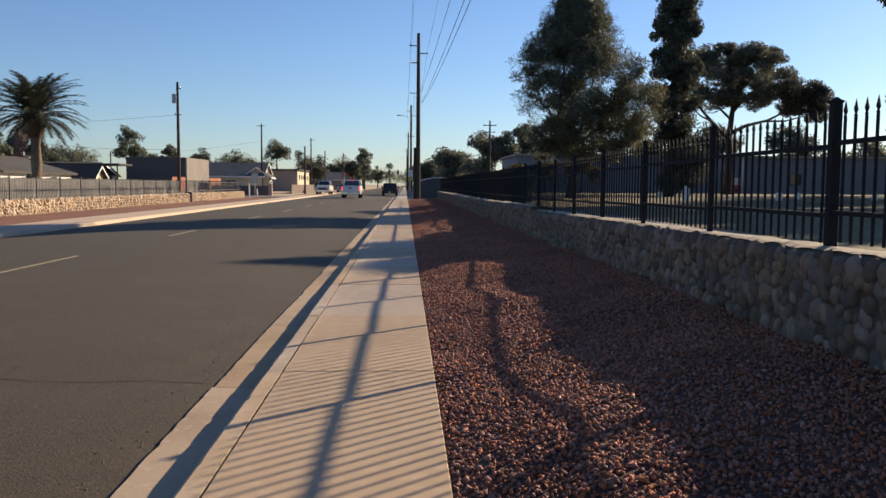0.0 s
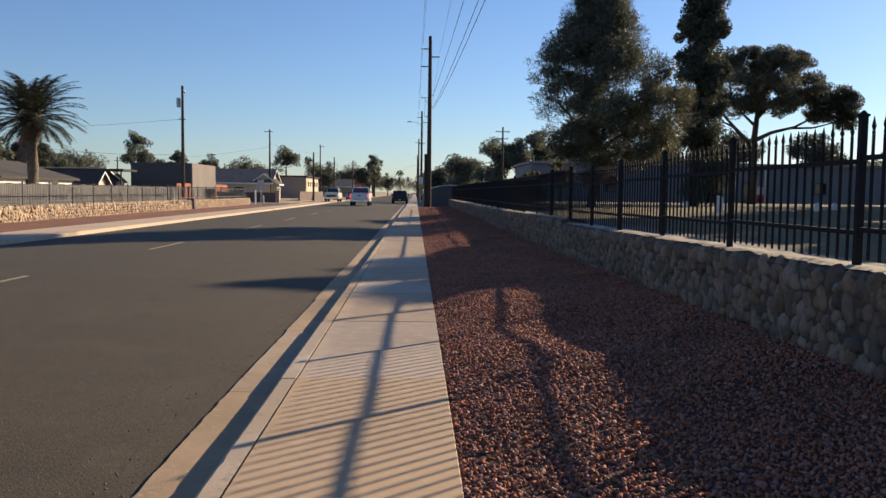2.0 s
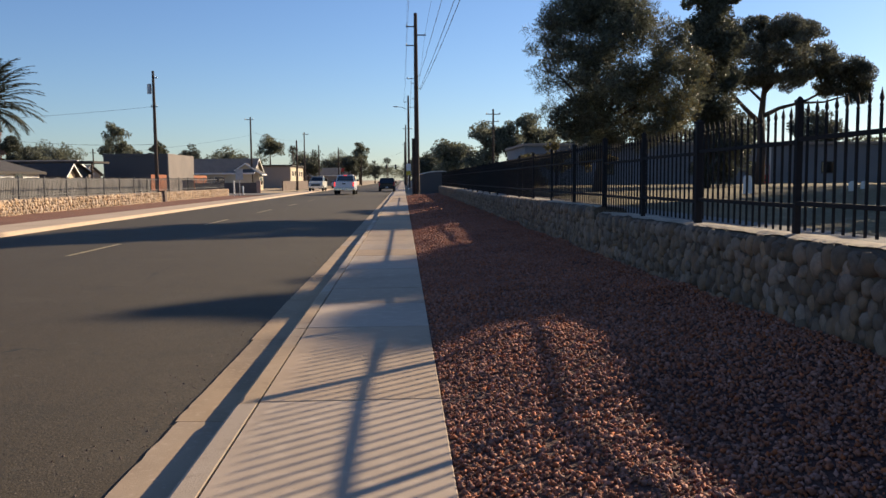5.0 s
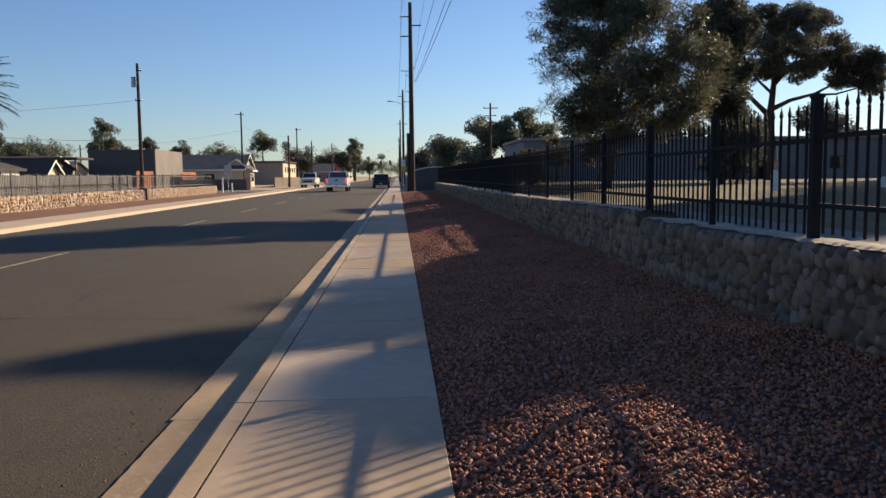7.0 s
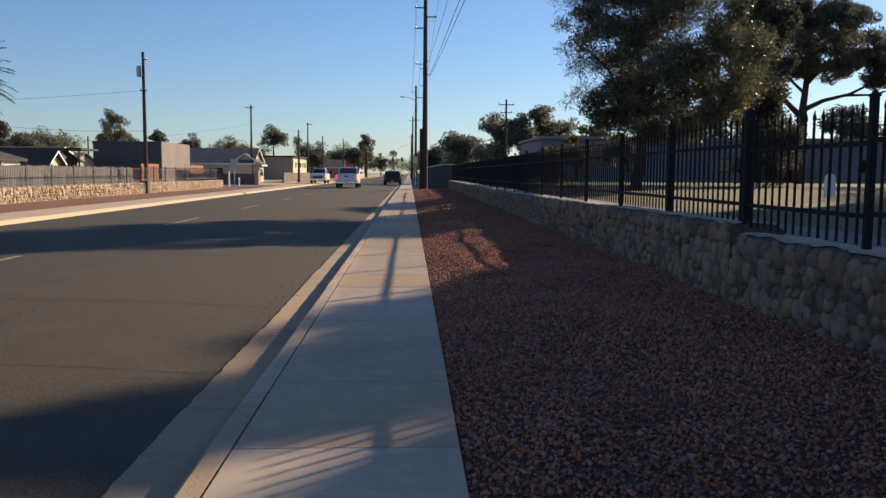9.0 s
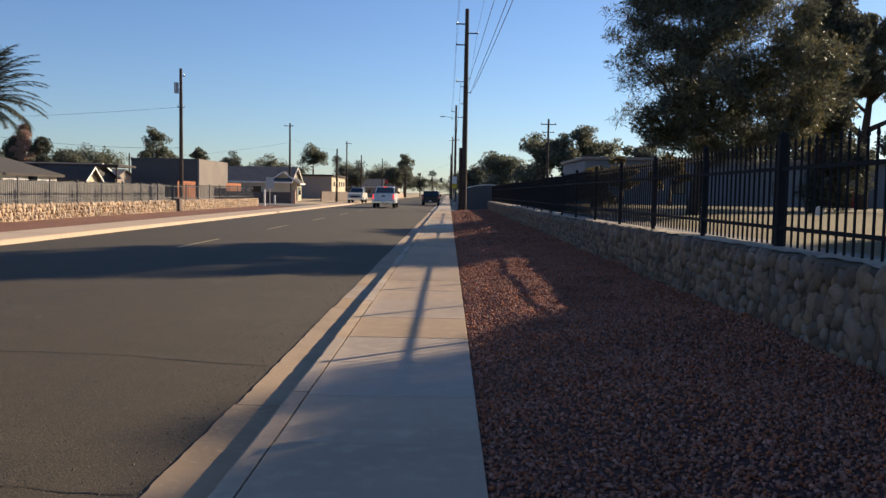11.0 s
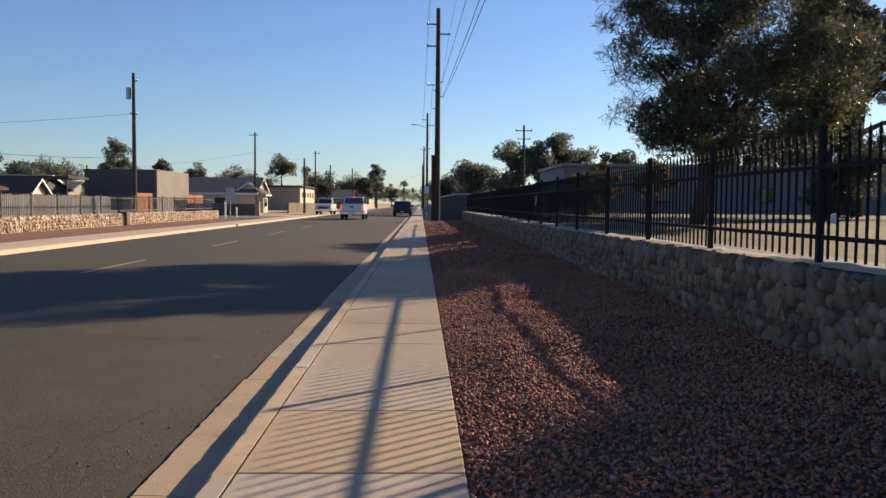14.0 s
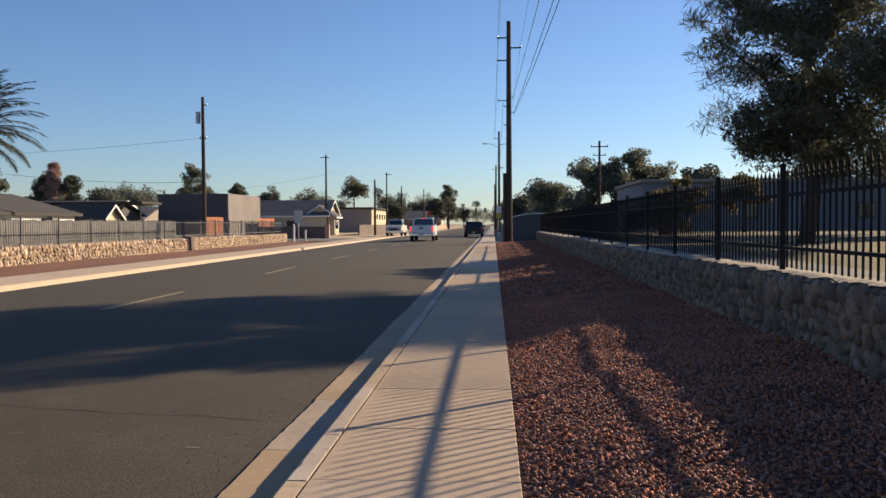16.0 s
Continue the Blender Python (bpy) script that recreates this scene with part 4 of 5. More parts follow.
conifer()
for i, (x, y, h, w, mat) in enumerate([(-66, 201, 15.5, 9, "leaf_hazed"), (-58, 205, 11.5, 5, "leaf_hazed"), (-50, 205, 9.5, 9, "leaf_dark"), (-80, 190, 9, 14, "leaf_hazed"), (-92, 190, 8.5, 14, "leaf_hazed"), (-72, 170, 7.5, 9, "leaf_dark"), (-37.5, 243, 14.2, 10, "leaf_hazed"), (-47, 96, 6.8, 6, "leaf_hazed"), (-58, 104, 9, 7, "leaf_dark"), (-26, 235, 7, 8, "leaf_dark"), (-28, 262, 9.5, 12, "leaf_dark"), (-21, 268, 9, 11, "leaf_hazed"), (-16.5, 262, 9, 8, "leaf_dark"), (-15.0, 300, 15.5, 8, "leaf_hazed"), (-17, 330, 10, 12, "leaf_dark"), (-24, 360, 12, 16, "leaf_hazed"), (-12.5, 380, 9, 9, "leaf_dark"), (-9, 520, 10, 20, "leaf_hazed"), (4, 540, 9, 20, "leaf_hazed"), (-48, 158, 7, 7, "leaf_hazed"), (-104, 175, 8, 16, "leaf_hazed"), (-86, 215, 10, 15, "leaf_hazed"), (-100, 140, 7, 12, "leaf_dark"), (-44, 222, 9, 11, "leaf_hazed"), (-33, 285, 10, 13, "leaf_hazed"), (-52, 250, 10, 14, "leaf_hazed")]):
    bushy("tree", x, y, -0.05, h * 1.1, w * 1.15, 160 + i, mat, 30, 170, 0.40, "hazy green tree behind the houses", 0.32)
for i, (x, y, h) in enumerate([(-33.5, 262, 11.0), (-63, 300, 9.5), (-70, 230, 7.5), (-6, 330, 9)]):
    fan_palm(x, y, 0, h, 190 + i)


# ---- utility poles and wires ----
def pole(x, y, z, h, r, arms=(), label="tall weathered wooden utility pole", name="utility_pole"):
    """arms: rows of (height, reach to either side in x, half thickness)."""
    t = empty(name, pose(x, y, z), label, "utility pole", "utility poles")
    bm = bmesh.new()
    bmesh.ops.create_cone(bm, cap_ends=True, segments=12, radius1=r, radius2=r * 0.62, depth=h + 0.6, matrix=Matrix.Translation((0, 0, h / 2 - 0.3)))
    part("shaft", bm, M["wood_pole"], t, smooth=False)
    for zz, left, right, th in arms:
        part("crossarm", box(-left, right, -th, th, zz - th, zz + th, 0.01), M["wood_pole"], t)
        for px in ([-left + 0.08] if left > 0.2 else []) + ([right - 0.08] if right > 0.2 else []):
            part("insulator", cyl(0.055, 0.035, (px, 0, zz + th), (px, 0, zz + th + 0.16), 8), M["steel"], t, "grey insulator")
    return t


p = pole(1.70, 89.0, 0.0, 17.7, 0.27, [(16.4, 0.95, 0.1, 0.05), (14.6, 0.95, 0.1, 0.05), (15.6, 0.1, 1.0, 0.05), (11.4, 0.9, 0.1, 0.03)])
part("riser_guard", cyl(0.13, 0.13, (-0.36, -0.05, -0.1), (-0.36, -0.05, 5.6), 8), M["wood_pole"], p)
for zz, s in ((10.9, -1), (9.4, -1), (10.4, 1), (11.6, 1)):
    part("bracket", cyl(0.05, 0.03, (0, 0, zz), (s * 0.45, 0, zz + 0.1), 6), M["steel"], p)
p2 = pole(1.45, 166, 0.0, 17.6, 0.26, [(16.4, 0.9, 0.1, 0.05), (15.4, 0.1, 1.2, 0.05), (11.3, 0.7, 0.7, 0.05)])
part("street_lamp_arm", tube([(0, 0, 14.9), (-1.2, 0, 15.4), (-2.1, 0, 15.5)], 0.05, 0.04, 6), M["steel"], p2)
part("street_lamp_head", box(-2.9, -2.0, -0.17, 0.17, 15.42, 15.58, 0.04), M["steel"], p2)
part("meter_box", box(-0.5, 0.35, -0.45, -0.2, 2.6, 4.6, 0.03), M["white"], p2, "pale grey equipment box")
pole(1.1, 226, 0.0, 16.0, 0.26, [(15, 0.9, 0.9, 0.05)])
pole(0.9, 300, 0.0, 15.0, 0.26, [(14, 0.9, 0.9, 0.05)])
pole(11.6, 110, 0.0, 10.2, 0.17, [(9.6, 0.9, 0.9, 0.05), (8.7, 0.7, 0.7, 0.04), (7.9, 0.5, 0.3, 0.04)])
pl = pole(-25.0, 93.6, 0.6, 12.2, 0.21, [(11.5, 0.1, 0.4, 0.04), (8.6, 0.35, 0.35, 0.04)])
part("transformer", cyl(0.22, 0.22, (-0.42, 0, 9.9), (-0.42, 0, 10.9), 12), M["steel"], pl, "grey can transformer", smooth=False)
pole(-24.6, 144.2, 0.0, 12.0, 0.19, [(11.6, 0.9, 0.5, 0.05)])
pole(-20.3, 181, 0.0, 11.6, 0.18, [(11.2, 0.3, 0.9, 0.05)])
pole(-16.7, 140.5, 0.0, 8.0, 0.19)
pole(-16.6, 174, 0.0, 8.6, 0.17)
pole(-15.5, 210, 0.0, 9.5, 0.17)
pole(-12.5, 260, 0.0, 8.5, 0.2)
pole(-45.5, 92, 0.6, 7.6, 0.17, [(6.9, 0.6, 0.6, 0.04), (6.3, 0.3, 0.5, 0.04)])
pole(-56, 160, 0.0, 7.6, 0.17, [(6.9, 0.6, 0.6, 0.04)])


def wire(a, b, sag, r=0.014, label="thin dark overhead wire"):
    pts = [tuple(p + (q - p) * k / 24 - (sag * 4 * (k / 24) * (1 - k / 24) if j == 2 else 0) for j, (p, q) in enumerate(zip(a, b))) for k in range(25)]
    tagged(part("overhead_wire", tube(pts, r * 0.75, r * 0.75, 5), M["cable"]), label, "wire", "overhead wires")


for dx, zz in ((-0.87, 16.6), (-0.87, 14.8)):
    wire((1.70 + dx, 89, zz), (0.95, -30, zz + 0.2), 1.6)
    wire((1.70 + dx, 89, zz), (1.45 + dx, 166, zz - 0.2), 1.2)
wire((2.62, 89, 15.8), (2.5, -30, 16.0), 1.6)
wire((2.62, 89, 15.8), (2.55, 166, 15.6), 1.2)
wire((2.0, 89, 11.6), (3.6, -30, 13.2), 1.2, 0.02)
wire((2.1, 89, 10.5), (4.4, -30, 12.6), 1.2, 0.022)
wire((2.1, 89, 10.3), (4.6, -30, 12.4), 1.5, 0.022)
wire((1.25, 89, 11.5), (1.45, 166, 11.4), 1.2, 0.02)
wire((1.45, 166, 16.5), (1.1, 226, 15.2), 1.0)
wire((-25.3, 93.6, 9.2), (-62, 84, 6.8), 0.6, 0.016, "service drop from the transformer pole")
wire((-24.8, 144.2, 9.0), (-56, 160, 6.8), 0.5, 0.016)
wire((-24.4, 144.2, 9.6), (-20.3, 181, 9.8), 0.5, 0.016)
wire((-45.5, 92, 6.6), (-25, 93.6, 5.4), 0.5, 0.02)
wire((-16.7, 330, 8.0), (1.1, 226, 9.4), 0.6, 0.02)


# ---- buildings ----
def window(parent, x0, x1, y, z0, z1, face=-1, axis="y"):
    w = part("window", box(x0 - 0.06, x1 + 0.06, -0.05, 0.05, z0 - 0.06, z1 + 0.06), M["white"], parent, "white window frame")
    p = part("pane", box(x0, x1, -0.06, 0.06, z0, z1), M["glass"], w)
    w.matrix_basis = pose(0, y, 0) if axis == "y" else pose(y, 0, 0, 0, 0, 90)
    return w


def gable_house(name, x, y, z, w, d, eave, ridge, wall_mat, roof_mat, label, turn=0, windows=(), trim=True, over=0.5, fascia="white"):
    """Ridge along local x. windows: rows of (x0, x1, z0, z1) on the front, local -y."""
    t = empty(name, pose(x, y, z, 0, 0, turn), label, "house")
    bm = bmesh.new()
    prof = [(-d / 2, -0.1), (d / 2, -0.1), (d / 2, eave), (0, ridge - 0.1), (-d / 2, eave)]
    prism(prof, -w / 2, w / 2, bm)
    part("wall", bm, M[wall_mat], t)
    slope = (ridge - eave) / (d / 2)
    e = d / 2 + over
    roof = [(-e, eave - slope * over), (0, ridge), (e, eave - slope * over), (e, eave - slope * over + 0.14), (0, ridge + 0.15), (-e, eave - slope * over + 0.14)]
    part("roof", prism(roof, -w / 2 - over, w / 2 + over), M[roof_mat], t)
    if trim:
        for sx in (-1, 1):
            xx = sx * (w / 2 + over)
            a = [(-e - 0.02, eave - slope * over - 0.08), (0, ridge - 0.09), (e + 0.02, eave - slope * over - 0.08), (e + 0.02, eave - slope * over + 0.12), (0, ridge + 0.13), (-e - 0.02, eave - slope * over + 0.12)]
            part("barge_board", prism(a, xx - 0.03 * (sx < 0) , xx + 0.03 + 0.0 * sx), M["white"], t, "white barge board")
    part("fascia", box(-w / 2 - over, w / 2 + over, -e - 0.03, -e, eave - slope * over - 0.1, eave - slope * over + 0.14), M[fascia], t)
    for x0, x1, z0, z1 in windows:
        window(t, x0, x1, -d / 2, z0, z1)
    return t


# flat-roofed box with a sunlit tan street face and dark side
b = empty("building", pose(-33.4, 119.4, 0), "flat-roofed stucco building, dark grey side and tan street front", "building")
part("wall", box(-4.0, 3.9, -6.2, 6.2, -0.1, 4.95, 0.03), M["grey_stucco"], b)
part("street_front", box(3.9, 4.1, -6.25, 6.25, -0.1, 5.1, 0.03), M["taupe_stucco"], b, "tan stucco street front")
part("parapet", box(-4.05, 3.9, -6.28, -6.2, 4.75, 5.1, 0.02), M["grey_stucco"], b)
part("roof", box(-3.9, 3.85, -6.1, 6.1, 4.95, 5.01), M["shingle"], b)
for y0, n in ((101.5, 30), (120.3, 36)):
    f = empty("board_fence", pose(-28.0, y0, 0), "rust-orange board fence beside the building", "fence", "board fences")
    for k in range(n):
        part("board", box(-0.02, 0.02, k * 0.2, k * 0.2 + 0.18, -0.05, 2.35 + 0.02 * (k % 3)), M["rust"], f)

gable_house("house", -43, 86, 0.7, 16, 12, 1.95, 3.6, "white", "shingle", "low pale house under a dark shingled roof", 90, [(-3, -1.6, 0.9, 1.9), (2.6, 4.2, 0.9, 1.9)], trim=False, fascia="shingle")
gable_house("house", -37.6, 97.5, 0.2, 4.5, 3.0, 2.2, 3.25, "cream", "shingle", "small gabled porch with white barge boards", 0, fascia="shingle")
gable_house("house", -47, 108, 0, 16, 9, 2.7, 4.1, "grey_stucco", "shingle_pale", "grey stucco house with a low pale roof", 0, [(2, 3.4, 1.0, 2.1)])
c = empty("carport", pose(-40.5, 106, 0), "open carport with a flat dark roof", "carport")
part("roof", box(-5.5, 5.5, -2.5, 2.5, 3.75, 4.0, 0.02), M["shingle"], c)
for sx in (-5.2, 0, 5.2):
    part("post", box(sx - 0.07, sx + 0.07, -2.3, -2.16, -0.1, 3.75), M["wood_pole"], c)
gable_house("house", -31.5, 148, 0, 14, 9, 3.0, 5.2, "cream", "shingle_pale", "cream house with a pale shingled roof", 0, [(-4, -2.6, 1.0, 2.2), (1, 2.6, 1.0, 2.2)])
gable_house("house", -25.6, 146, 0, 3.6, 4.4, 2.9, 4.35, "cream", "shingle_pale", "cream front gable with white barge boards", 90, [(-0.9, 0.9, 0.9, 2.1)])
h = empty("building", pose(-29.5, 193, 0), "long low cream stucco building with a sunlit end", "building")
part("wall", box(-9, 6, -11, 11, -0.1, 4.6, 0.03), M["tan_stucco"], h)
part("roof", box(-9.4, 6.5, -11.5, 11.5, 4.62, 4.9, 0.04), M["shingle"], h)
part("street_front", box(6.0, 6.06, -10.8, 10.8, 1.2, 4.3), M["cream"], h, "sunlit cream street front")
for k in range(5):
    w = part("window", box(6.05, 6.10, -8.5 + k * 3.8, -6.6 + k * 3.8, 2.4, 3.7), M["white"], h)
    part("pane", box(6.08, 6.12, -8.4 + k * 3.8, -6.7 + k * 3.8, 2.5, 3.6), M["glass"], w)
window(h, -3.4, -2.0, -11, 2.2, 3.4)
for i, (x, y, w, d, e, r, wm) in enumerate([(-24, 245, 12, 10, 3.0, 5.0, "tan_stucco"), (-22, 285, 12, 10, 3.0, 4.8, "cream"), (-60, 150, 14, 10, 2.8, 4.4, "tan_stucco"), (-62, 118, 14, 10, 2.8, 4.2, "block"), (-75, 95, 14, 10, 2.8, 4.2, "tan_stucco"), (12, 240, 14, 10, 3, 4.6, "tan_stucco")]):
    gable_house("house", x, y, 0, w, d, e, r, wm, "shingle" if i % 2 else "shingle_pale", "distant low stucco house with a shingled roof", 0, [(-2, -0.6, 1.0, 2.1), (1.6, 3, 1.0, 2.1)], trim=False)
lw = empty("block_wall", pose(-19.5, 113, 0), "low dark brown block wall at the corner", "wall")
part("block_course", box(-6.5, 1.2, -0.1, 0.1, -0.1, 1.35, 0.01), M["block"], lw)
part("pier", box(1.2, 1.7, -0.2, 0.25, -0.1, 1.6, 0.02), M["pink_block"], lw, "pale block pier")
lw2 = empty("block_wall", pose(-19.0, 152, 0), "low dark brown block wall along the pavement", "wall")
part("block_course", box(-0.1, 0.1, -12, 22, -0.1, 1.5, 0.01), M["block"], lw2)
lw3 = empty("block_wall", pose(-14.9, 230, 0), "sunlit tan block wall along the street", "wall")
part("block_course", box(-0.1, 0.1, -40, 60, -0.1, 1.3, 0.01), M["pink_block"], lw3)
drive = strip("side_street", [-60, -14.35], [0.005, 0.035], 97.5, 112, M["pale_walk"], 7.25)
tagged(drive, "pale dusty side street opening", "road", kind="structure")

# grey building across the right-hand yard
g = empty("building", pose(12.7, 91.0, 0.85), "long flat-roofed blue-grey building in shade", "building")
part("wall", box(0, 72, 0, 14, -0.1, 4.0, 0.02), M["blue_grey"], g)
part("roof_edge", box(-0.25, 72.2, -0.25, 14.2, 4.0, 4.28, 0.03), M["tan_stucco"], g, "pale roof edge")
for k in range(36):
    part("panel_joint", box(1.95 + 2 * k, 2.01 + 2 * k, -0.025, 0.02, 0.0, 4.0), M["blue_grey"], g)
for k, xx in enumerate((8, 17.2, 23, 31, 44)):
    w = part("window" if k != 2 else "door", box(xx - 0.06, xx + 1.26, -0.06, 0.03, 1.0 if k != 2 else 0, 2.3), M["grey_stucco"], g)
    part("pane", box(xx, xx + 1.2, -0.08, 0.03, 1.1 if k != 2 else 0.1, 2.2), M["glass"], w)
part("downspout", box(25.4, 25.55, -0.16, -0.03, 0, 4.0), M["white"], g, "white downspout")
vm = empty("vending_machine", pose(37.2, 90.2, 0.9), "red vending machine against the grey building", "vending machine")
part("body", box(-0.45, 0.45, -0.4, 0.4, 0, 1.85, 0.03), M["red_paint"], vm)
part("front_panel", box(-0.38, 0.38, -0.43, -0.38, 0.9, 1.75, 0.02), M["clear_lens"], vm)
part("slot", box(-0.3, 0.3, -0.43, -0.38, 0.2, 0.45, 0.01), M["black_plastic"], vm)


def marker_stone(x, y, h, w):
    bm = bmesh.new()
    pts = [(-w / 2, -0.05), (w / 2, -0.05), (w / 2, h - w / 2)] + [(w / 2 * math.cos(a), h - w / 2 + w / 2 * math.sin(a)) for a in (0.4, 0.9, 1.57, 2.24, 2.74)] + [(-w / 2, h - w / 2)]
    prism(pts, -0.06, 0.06, bm)
    o = part("marker_stone", bm, M["white"])
    o.matrix_basis = pose(x, y, 0.90, 0, 0, 90)
    tagged(o, "pale round-topped upright marker stone on the lawn", "stone", "marker stones")


for x, y, h, w in ((14.1, 40.3, 0.75, 0.32), (20.5, 44, 0.45, 0.3), (24.5, 50, 0.4, 0.3), (16.5, 52, 0.4, 0.3), (27, 46, 0.4, 0.3)):
    marker_stone(x, y, h, w)

# curved gateway wall where the stone wall ends
gw = empty("gateway_wall", pose(3.4, 95.0, 0), "grey stuccoed gateway wall with a pale curved coping", "wall")
arc = [(-1.6 + 3.2 * k / 12, 1.75 + 0.65 * math.sin(math.pi * (0.12 + 0.5 * k / 12))) for k in range(13)]
bm = prism([(-1.6, -0.1)] + arc + [(1.6, -0.1)], -0.15, 0.15)
bmesh.ops.rotate(bm, verts=bm.verts, cent=(0, 0, 0), matrix=Matrix.Rotation(-math.pi / 2, 3, "Z"))
part("wall", bm, M["grey_stucco"], gw)
bm = prism(arc + [(a, b + 0.09) for a, b in arc[::-1]], -0.2, 0.2)
bmesh.ops.rotate(bm, verts=bm.verts, cent=(0, 0, 0), matrix=Matrix.Rotation(-math.pi / 2, 3, "Z"))
part("coping", bm, M["white"], gw, "pale curved coping")
dr = strip("driveway", [0.56, 3.6, 8], [0.012, 0.02, 0.03], 89.6, 94.6, M["pale_walk"], 2.5)
tagged(dr, "pale concrete driveway crossing the verge", "driveway", kind="structure")


# ---- signs and street furniture ----
def sign(x, y, z, h, w, plate_h, mat, label, name="street_sign"):
    t = empty(name, pose(x, y, z), label, "sign")
    part("post", cyl(0.035, 0.035, (0, 0.03, -0.1), (0, 0.03, h), 8), M["steel"], t)
    part("plate", box(-w / 2, w / 2, -0.012, 0.004, h - plate_h, h, 0.004), M[mat], t)


sign(-16.6, 93.6, 0.05, 2.75, 0.75, 1.1, "steel", "grey back of a rectangular street sign on a post")
sign(1.05, 120, 0.0, 2.8, 0.6, 0.6, "yellow_sign", "yellow warning sign beside the pavement")
sign(-17.8, 245, 0, 5.0, 2.2, 1.0, "red_paint", "red roadside sign board on a post")
for x, y in ((-17.9, 97.2), (-17.6, 100.5)):
    o = empty("bollard", pose(x, y, 0.02), "white painted round bollard", "bollard", "bollards")
    part("post", cyl(0.09, 0.09, (0, 0, -0.1), (0, 0, 1.5 if y < 98 else 0.9), 10), M["white"], o)
    part("cap", cyl(0.1, 0.03, (0, 0, 1.5 if y < 98 else 0.9), (0, 0, 1.62 if y < 98 else 1.0), 10), M["white"], o)
ts = empty("traffic_signal", pose(3.0, 420, 0), "far traffic signals hung from a mast arm", "traffic signal")
part("mast", cyl(0.16, 0.1, (0, 0, -0.1), (0, 0, 8.2), 8), M["steel"], ts)
part("arm", cyl(0.1, 0.07, (0, 0, 7.8), (-12, 0, 8.3), 8), M["steel"], ts)
for sx in (-6.5, -11):
    part("signal_head", box(sx - 0.45, sx + 0.45, -0.3, 0.3, 6.9, 9.2, 0.05), M["signal"], ts)


# ---- vehicles ----
def wheel(parent, x, y, r, side):
    bm = bmesh.new()
    bmesh.ops.create_cone(bm, cap_ends=True, segments=20, radius1=r, radius2=r, depth=0.26, matrix=Matrix.Rotation(math.pi / 2, 4, "Y"))
    bmesh.ops.bevel(bm, geom=[e for e in bm.edges if len(e.link_faces) == 2 and any(len(f.verts) > 4 for f in e.link_faces)], offset=0.035, segments=2, affect="EDGES")
    w = part("wheel", bm, M["rubber"], parent)
    w.matrix_basis = pose(x, y, r)
    bm = bmesh.new()
    bmesh.ops.create_cone(bm, cap_ends=True, segments=16, radius1=r * 0.64, radius2=r * 0.60, depth=0.03, matrix=Matrix.Translation((side * 0.13, 0, 0)) @ Matrix.Rotation(math.pi / 2 * side, 4, "Y"))
    for k in range(6):
        a = k * math.pi / 3
        box(side * 0.14 - 0.012, side * 0.14 + 0.012, -0.03, 0.03, 0.05, r * 0.55, 0, bm, Matrix.Rotation(a, 4, "X"))
    part("rim", bm, M["chrome"], w)


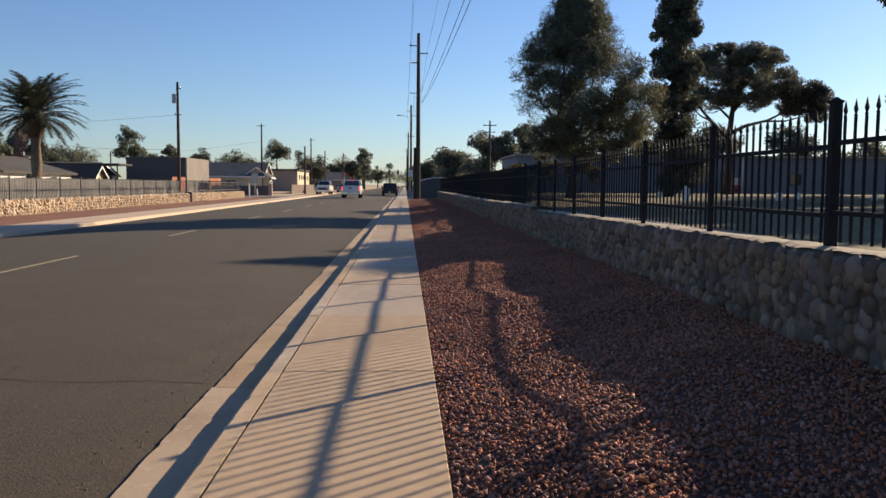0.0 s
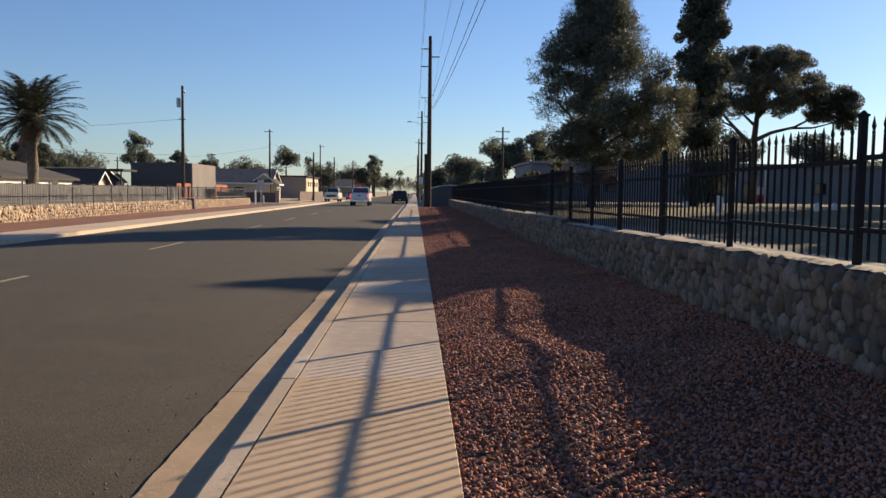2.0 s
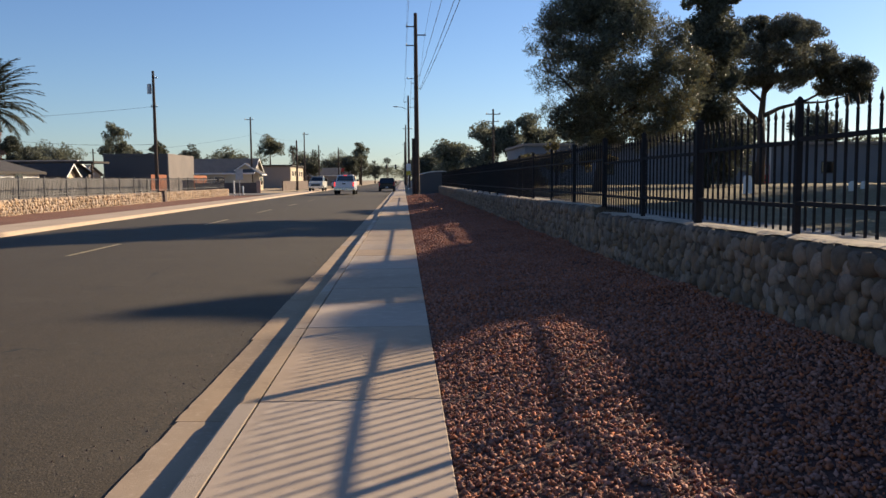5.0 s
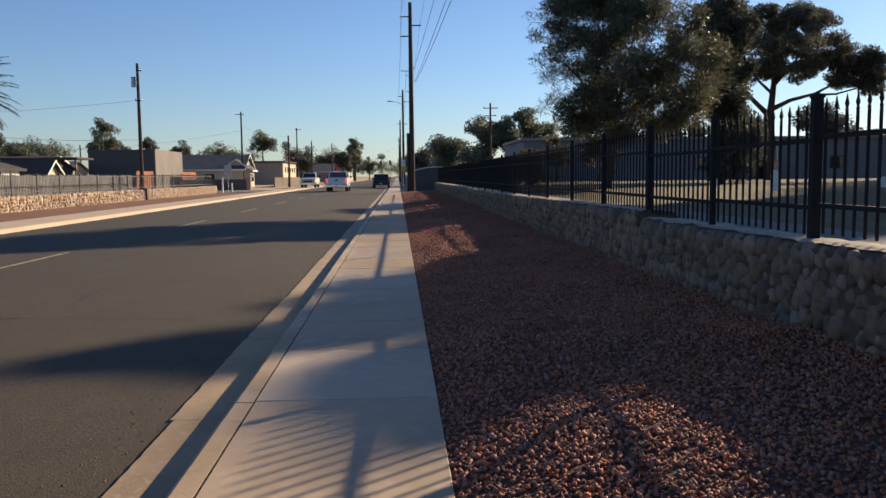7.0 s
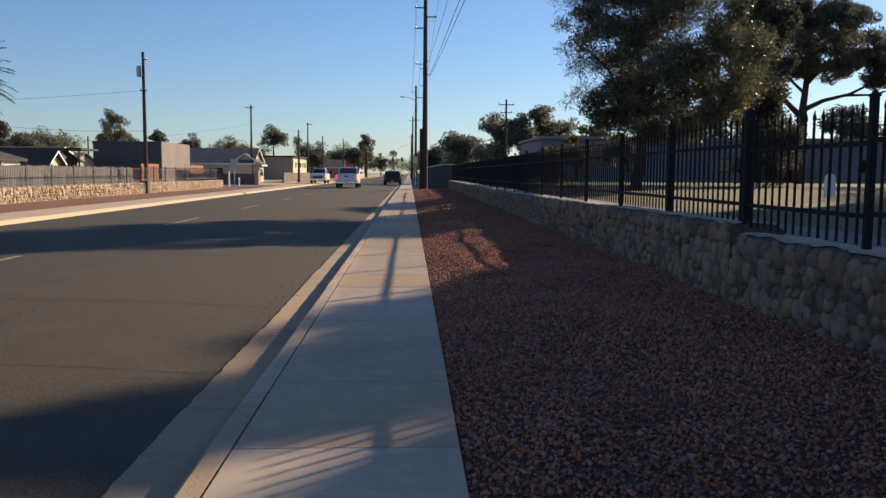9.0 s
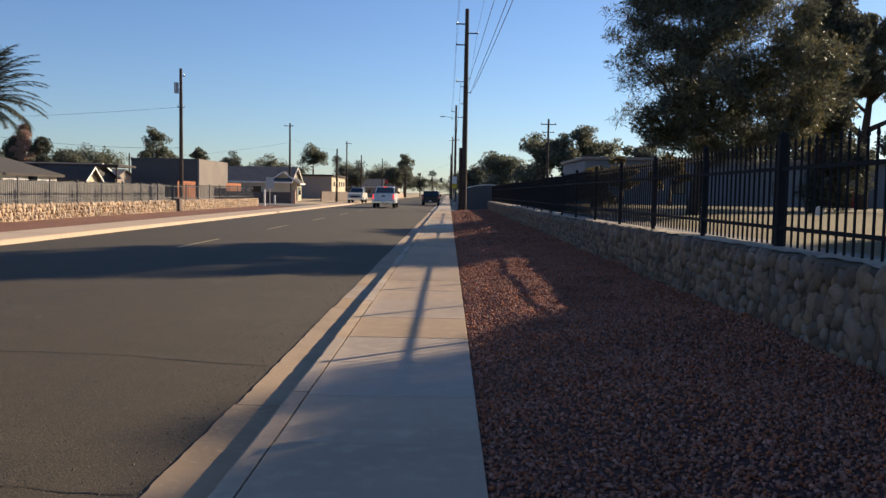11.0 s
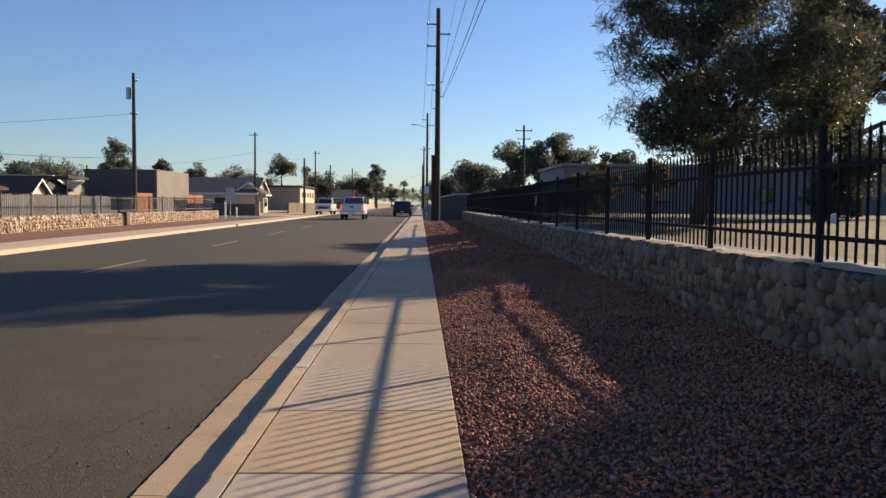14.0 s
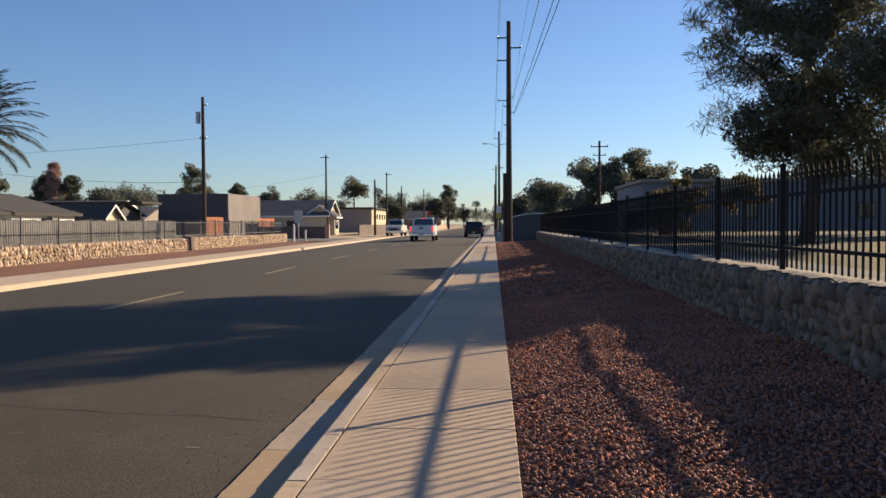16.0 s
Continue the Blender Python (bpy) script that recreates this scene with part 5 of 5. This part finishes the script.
def vehicle(name, x, y, turn, outline, cab, width, wheels, wr, paint, label, lamps=True, lit=False, lift=0.0):
    """outline, cab: side outlines of (y, z), the rear at y 0. The car heads along +y before its turn."""
    t = empty(name, pose(x, y, road_z(x) if x > -12.2 else 0.0, 0, 0, turn), label, name.replace("_", " "))
    W = width / 2
    length = max(a for a, _ in outline)
    bm = prism(outline, -W, W, taper=lambda z: 0.05 if z < 0.45 else 0.0 if z < 0.9 else 0.05)
    bmesh.ops.bevel(bm, geom=[e for e in bm.edges], offset=0.035, segments=2, affect="EDGES")
    part("body", bm, M[paint], t)
    z0, z1 = min(b for _, b in cab), max(b for _, b in cab)
    lean = lambda z: 0.06 + 0.17 * (z - z0) / (z1 - z0)
    bm = prism(cab, -W, W, taper=lean)
    bmesh.ops.bevel(bm, geom=[e for e in bm.edges], offset=0.04, segments=2, affect="EDGES")
    part("cabin", bm, M[paint], t)
    # glass: side bands, windscreen and rear window, each a shallow block proud of the cabin
    (yr0, _), (yr1, _), (yf1, _), (yf0, _) = cab[0], cab[1], cab[2], cab[3]
    lo, hi = z0 + 0.10, z1 - 0.10
    ly = lambda a, b, z: a + (b - a) * (z - z0) / (z1 - z0)
    for s in (-1, 1):
        ya, yb = ly(yr0, yr1, lo) + 0.14, ly(yf0, yf1, lo) - 0.12
        yc, yd = ly(yr0, yr1, hi) + 0.14, ly(yf0, yf1, hi) - 0.12
        mid0, mid1 = (ya + yb) / 2, (yc + yd) / 2
        for q0, q1, q2, q3 in ((ya, mid0 - 0.05, mid1 - 0.05, yc), (mid0 + 0.05, yb, yd, mid1 + 0.05)):
            bm = bmesh.new()
            vs = []
            for off in (0.008, -0.02):
                vs.append([bm.verts.new((s * (W - lean(z) + off), yy, z)) for yy, z in ((q0, lo), (q1, lo), (q2, hi), (q3, hi))])
            bm.faces.new(vs[0]), bm.faces.new(vs[1][::-1])
            for i in range(4):
                bm.faces.new((vs[0][i], vs[0][(i + 1) % 4], vs[1][(i + 1) % 4], vs[1][i]))
            part("side_window", bm, M["glass"], t)
    for nm, a, b, sg in (("rear_window", yr0, yr1, -1), ("windscreen", yf0, yf1, 1)):
        bm = bmesh.new()
        vs = []
        for off in (0.012, -0.03):
            vs.append([bm.verts.new((sx * (W - lean(z) - 0.09), ly(a, b, z) + sg * off, z)) for sx, z in ((-1, lo), (1, lo), (1, hi), (-1, hi))])
        bm.faces.new(vs[0]), bm.faces.new(vs[1][::-1])
        for i in range(4):
            bm.faces.new((vs[0][i], vs[0][(i + 1) % 4], vs[1][(i + 1) % 4], vs[1][i]))
        part(nm, bm, M["glass"], t)
    for wy in wheels:
        for s in (-1, 1):
            wheel(t, s * (W - 0.13), wy, wr, s)
    part("rear_bumper", box(-W + 0.03, W - 0.03, -0.10, 0.06, 0.42, 0.66, 0.03), M["chrome" if "pickup" in name else "black_plastic"], t)
    part("front_bumper", box(-W + 0.03, W - 0.03, length - 0.06, length + 0.10, 0.38, 0.66, 0.03), M["chrome" if "pickup" in name else paint], t)
    part("grille", box(-W * 0.6, W * 0.6, length - 0.02, length + 0.03, 0.70, 0.92, 0.01), M["black_plastic"], t)
    part("number_plate", box(-0.16, 0.16, -0.125, -0.095, 0.47, 0.61), M["white"], t)
    for s in (-1, 1):
        zt = 1.02 if "pickup" in name else 0.95
        part("tail_lamp", box(s * (W - 0.13) - 0.075, s * (W - 0.13) + 0.075, -0.02, 0.06, zt - 0.2, zt + 0.2, 0.015), M["red_lens"] if lit else M["red_paint"], t, "red tail lamp")
        part("headlamp", box(s * (W - 0.24) - 0.16, s * (W - 0.24) + 0.16, length - 0.03, length + 0.025, 0.72, 0.90, 0.015), M["clear_lens"], t)
        part("mirror", box(s * (W + 0.10) - 0.1, s * (W + 0.10) + 0.1, yf0 - 0.55, yf0 - 0.42, z0 + 0.05, z0 + 0.25, 0.03), M["black_plastic"], t)
        part("door_handle", box(s * W - 0.02, s * W + 0.02, (yr0 + yf0) / 2 - 0.3, (yr0 + yf0) / 2 - 0.12, z0 - 0.14, z0 - 0.09), M["chrome"], t)
    t.scale = (1.1, 1.1, 1.1)
    return t


truck = [(0, 0.5), (0, 1.28), (5.1, 1.26), (5.9, 1.16), (6.05, 0.95), (6.05, 0.42), (5.4, 0.42), (0.4, 0.45)]
truck_cab = [(2.0, 1.25), (2.12, 1.95), (3.55, 1.95), (4.45, 1.25)]
pk = vehicle("pickup_truck", -6.05, 96.4, 0, truck, truck_cab, 2.04, (1.25, 4.95), 0.43, "car_white", "white crew-cab pickup truck, braking, heading away", lit=True)
part("tailgate", box(-0.84, 0.84, -0.035, 0.01, 0.70, 1.26, 0.015), M["car_white"], pk)
part("tailgate_handle", box(-0.16, 0.16, -0.06, -0.03, 1.02, 1.14, 0.01), M["black_plastic"], pk)
part("brake_light", box(-0.16, 0.16, 2.02, 2.1, 1.87, 1.92, 0.005), M["red_lens"], pk)
part("bed_liner", box(-0.88, 0.88, 0.08, 1.95, 1.285, 1.30), M["black_plastic"], pk)
suv = [(0, 0.45), (-0.02, 1.05), (3.9, 1.08), (4.75, 0.98), (4.9, 0.8), (4.9, 0.35), (0.2, 0.35)]
suv_cab = [(0.05, 1.04), (0.35, 1.75), (2.9, 1.75), (3.75, 1.04)]
vehicle("suv", -2.0, 123, 0, suv, suv_cab, 2.1, (0.95, 3.9), 0.39, "car_dark", "dark blue-green parked sport utility vehicle")
vehicle("suv", -2.4, 172, 0, suv, suv_cab, 2.0, (0.95, 3.9), 0.37, "car_silver", "silver parked sport utility vehicle")
sedan = [(0, 0.45), (0.02, 0.98), (3.6, 0.98), (4.5, 0.86), (4.7, 0.7), (4.7, 0.33), (0.2, 0.33)]
sedan_cab = [(0.75, 0.96), (1.35, 1.45), (2.6, 1.45), (3.4, 0.96)]
vehicle("pickup_truck", -12.4, 134, 180, truck, truck_cab, 1.95, (1.25, 4.95), 0.38, "car_tan", "old cream pickup truck parked facing the camera")
vehicle("sedan", -12.6, 172, 180, sedan, sedan_cab, 1.85, (0.85, 3.8), 0.33, "car_silver", "silver sedan parked at the kerb")
vehicle("sedan", -12.3, 196, 180, sedan, sedan_cab, 1.85, (0.85, 3.8), 0.33, "car_dark", "dark sedan parked at the kerb")
vehicle("sedan", -15.6, 160, 180, sedan, sedan_cab, 1.85, (0.85, 3.8), 0.33, "car_white", "white sedan parked off the road")
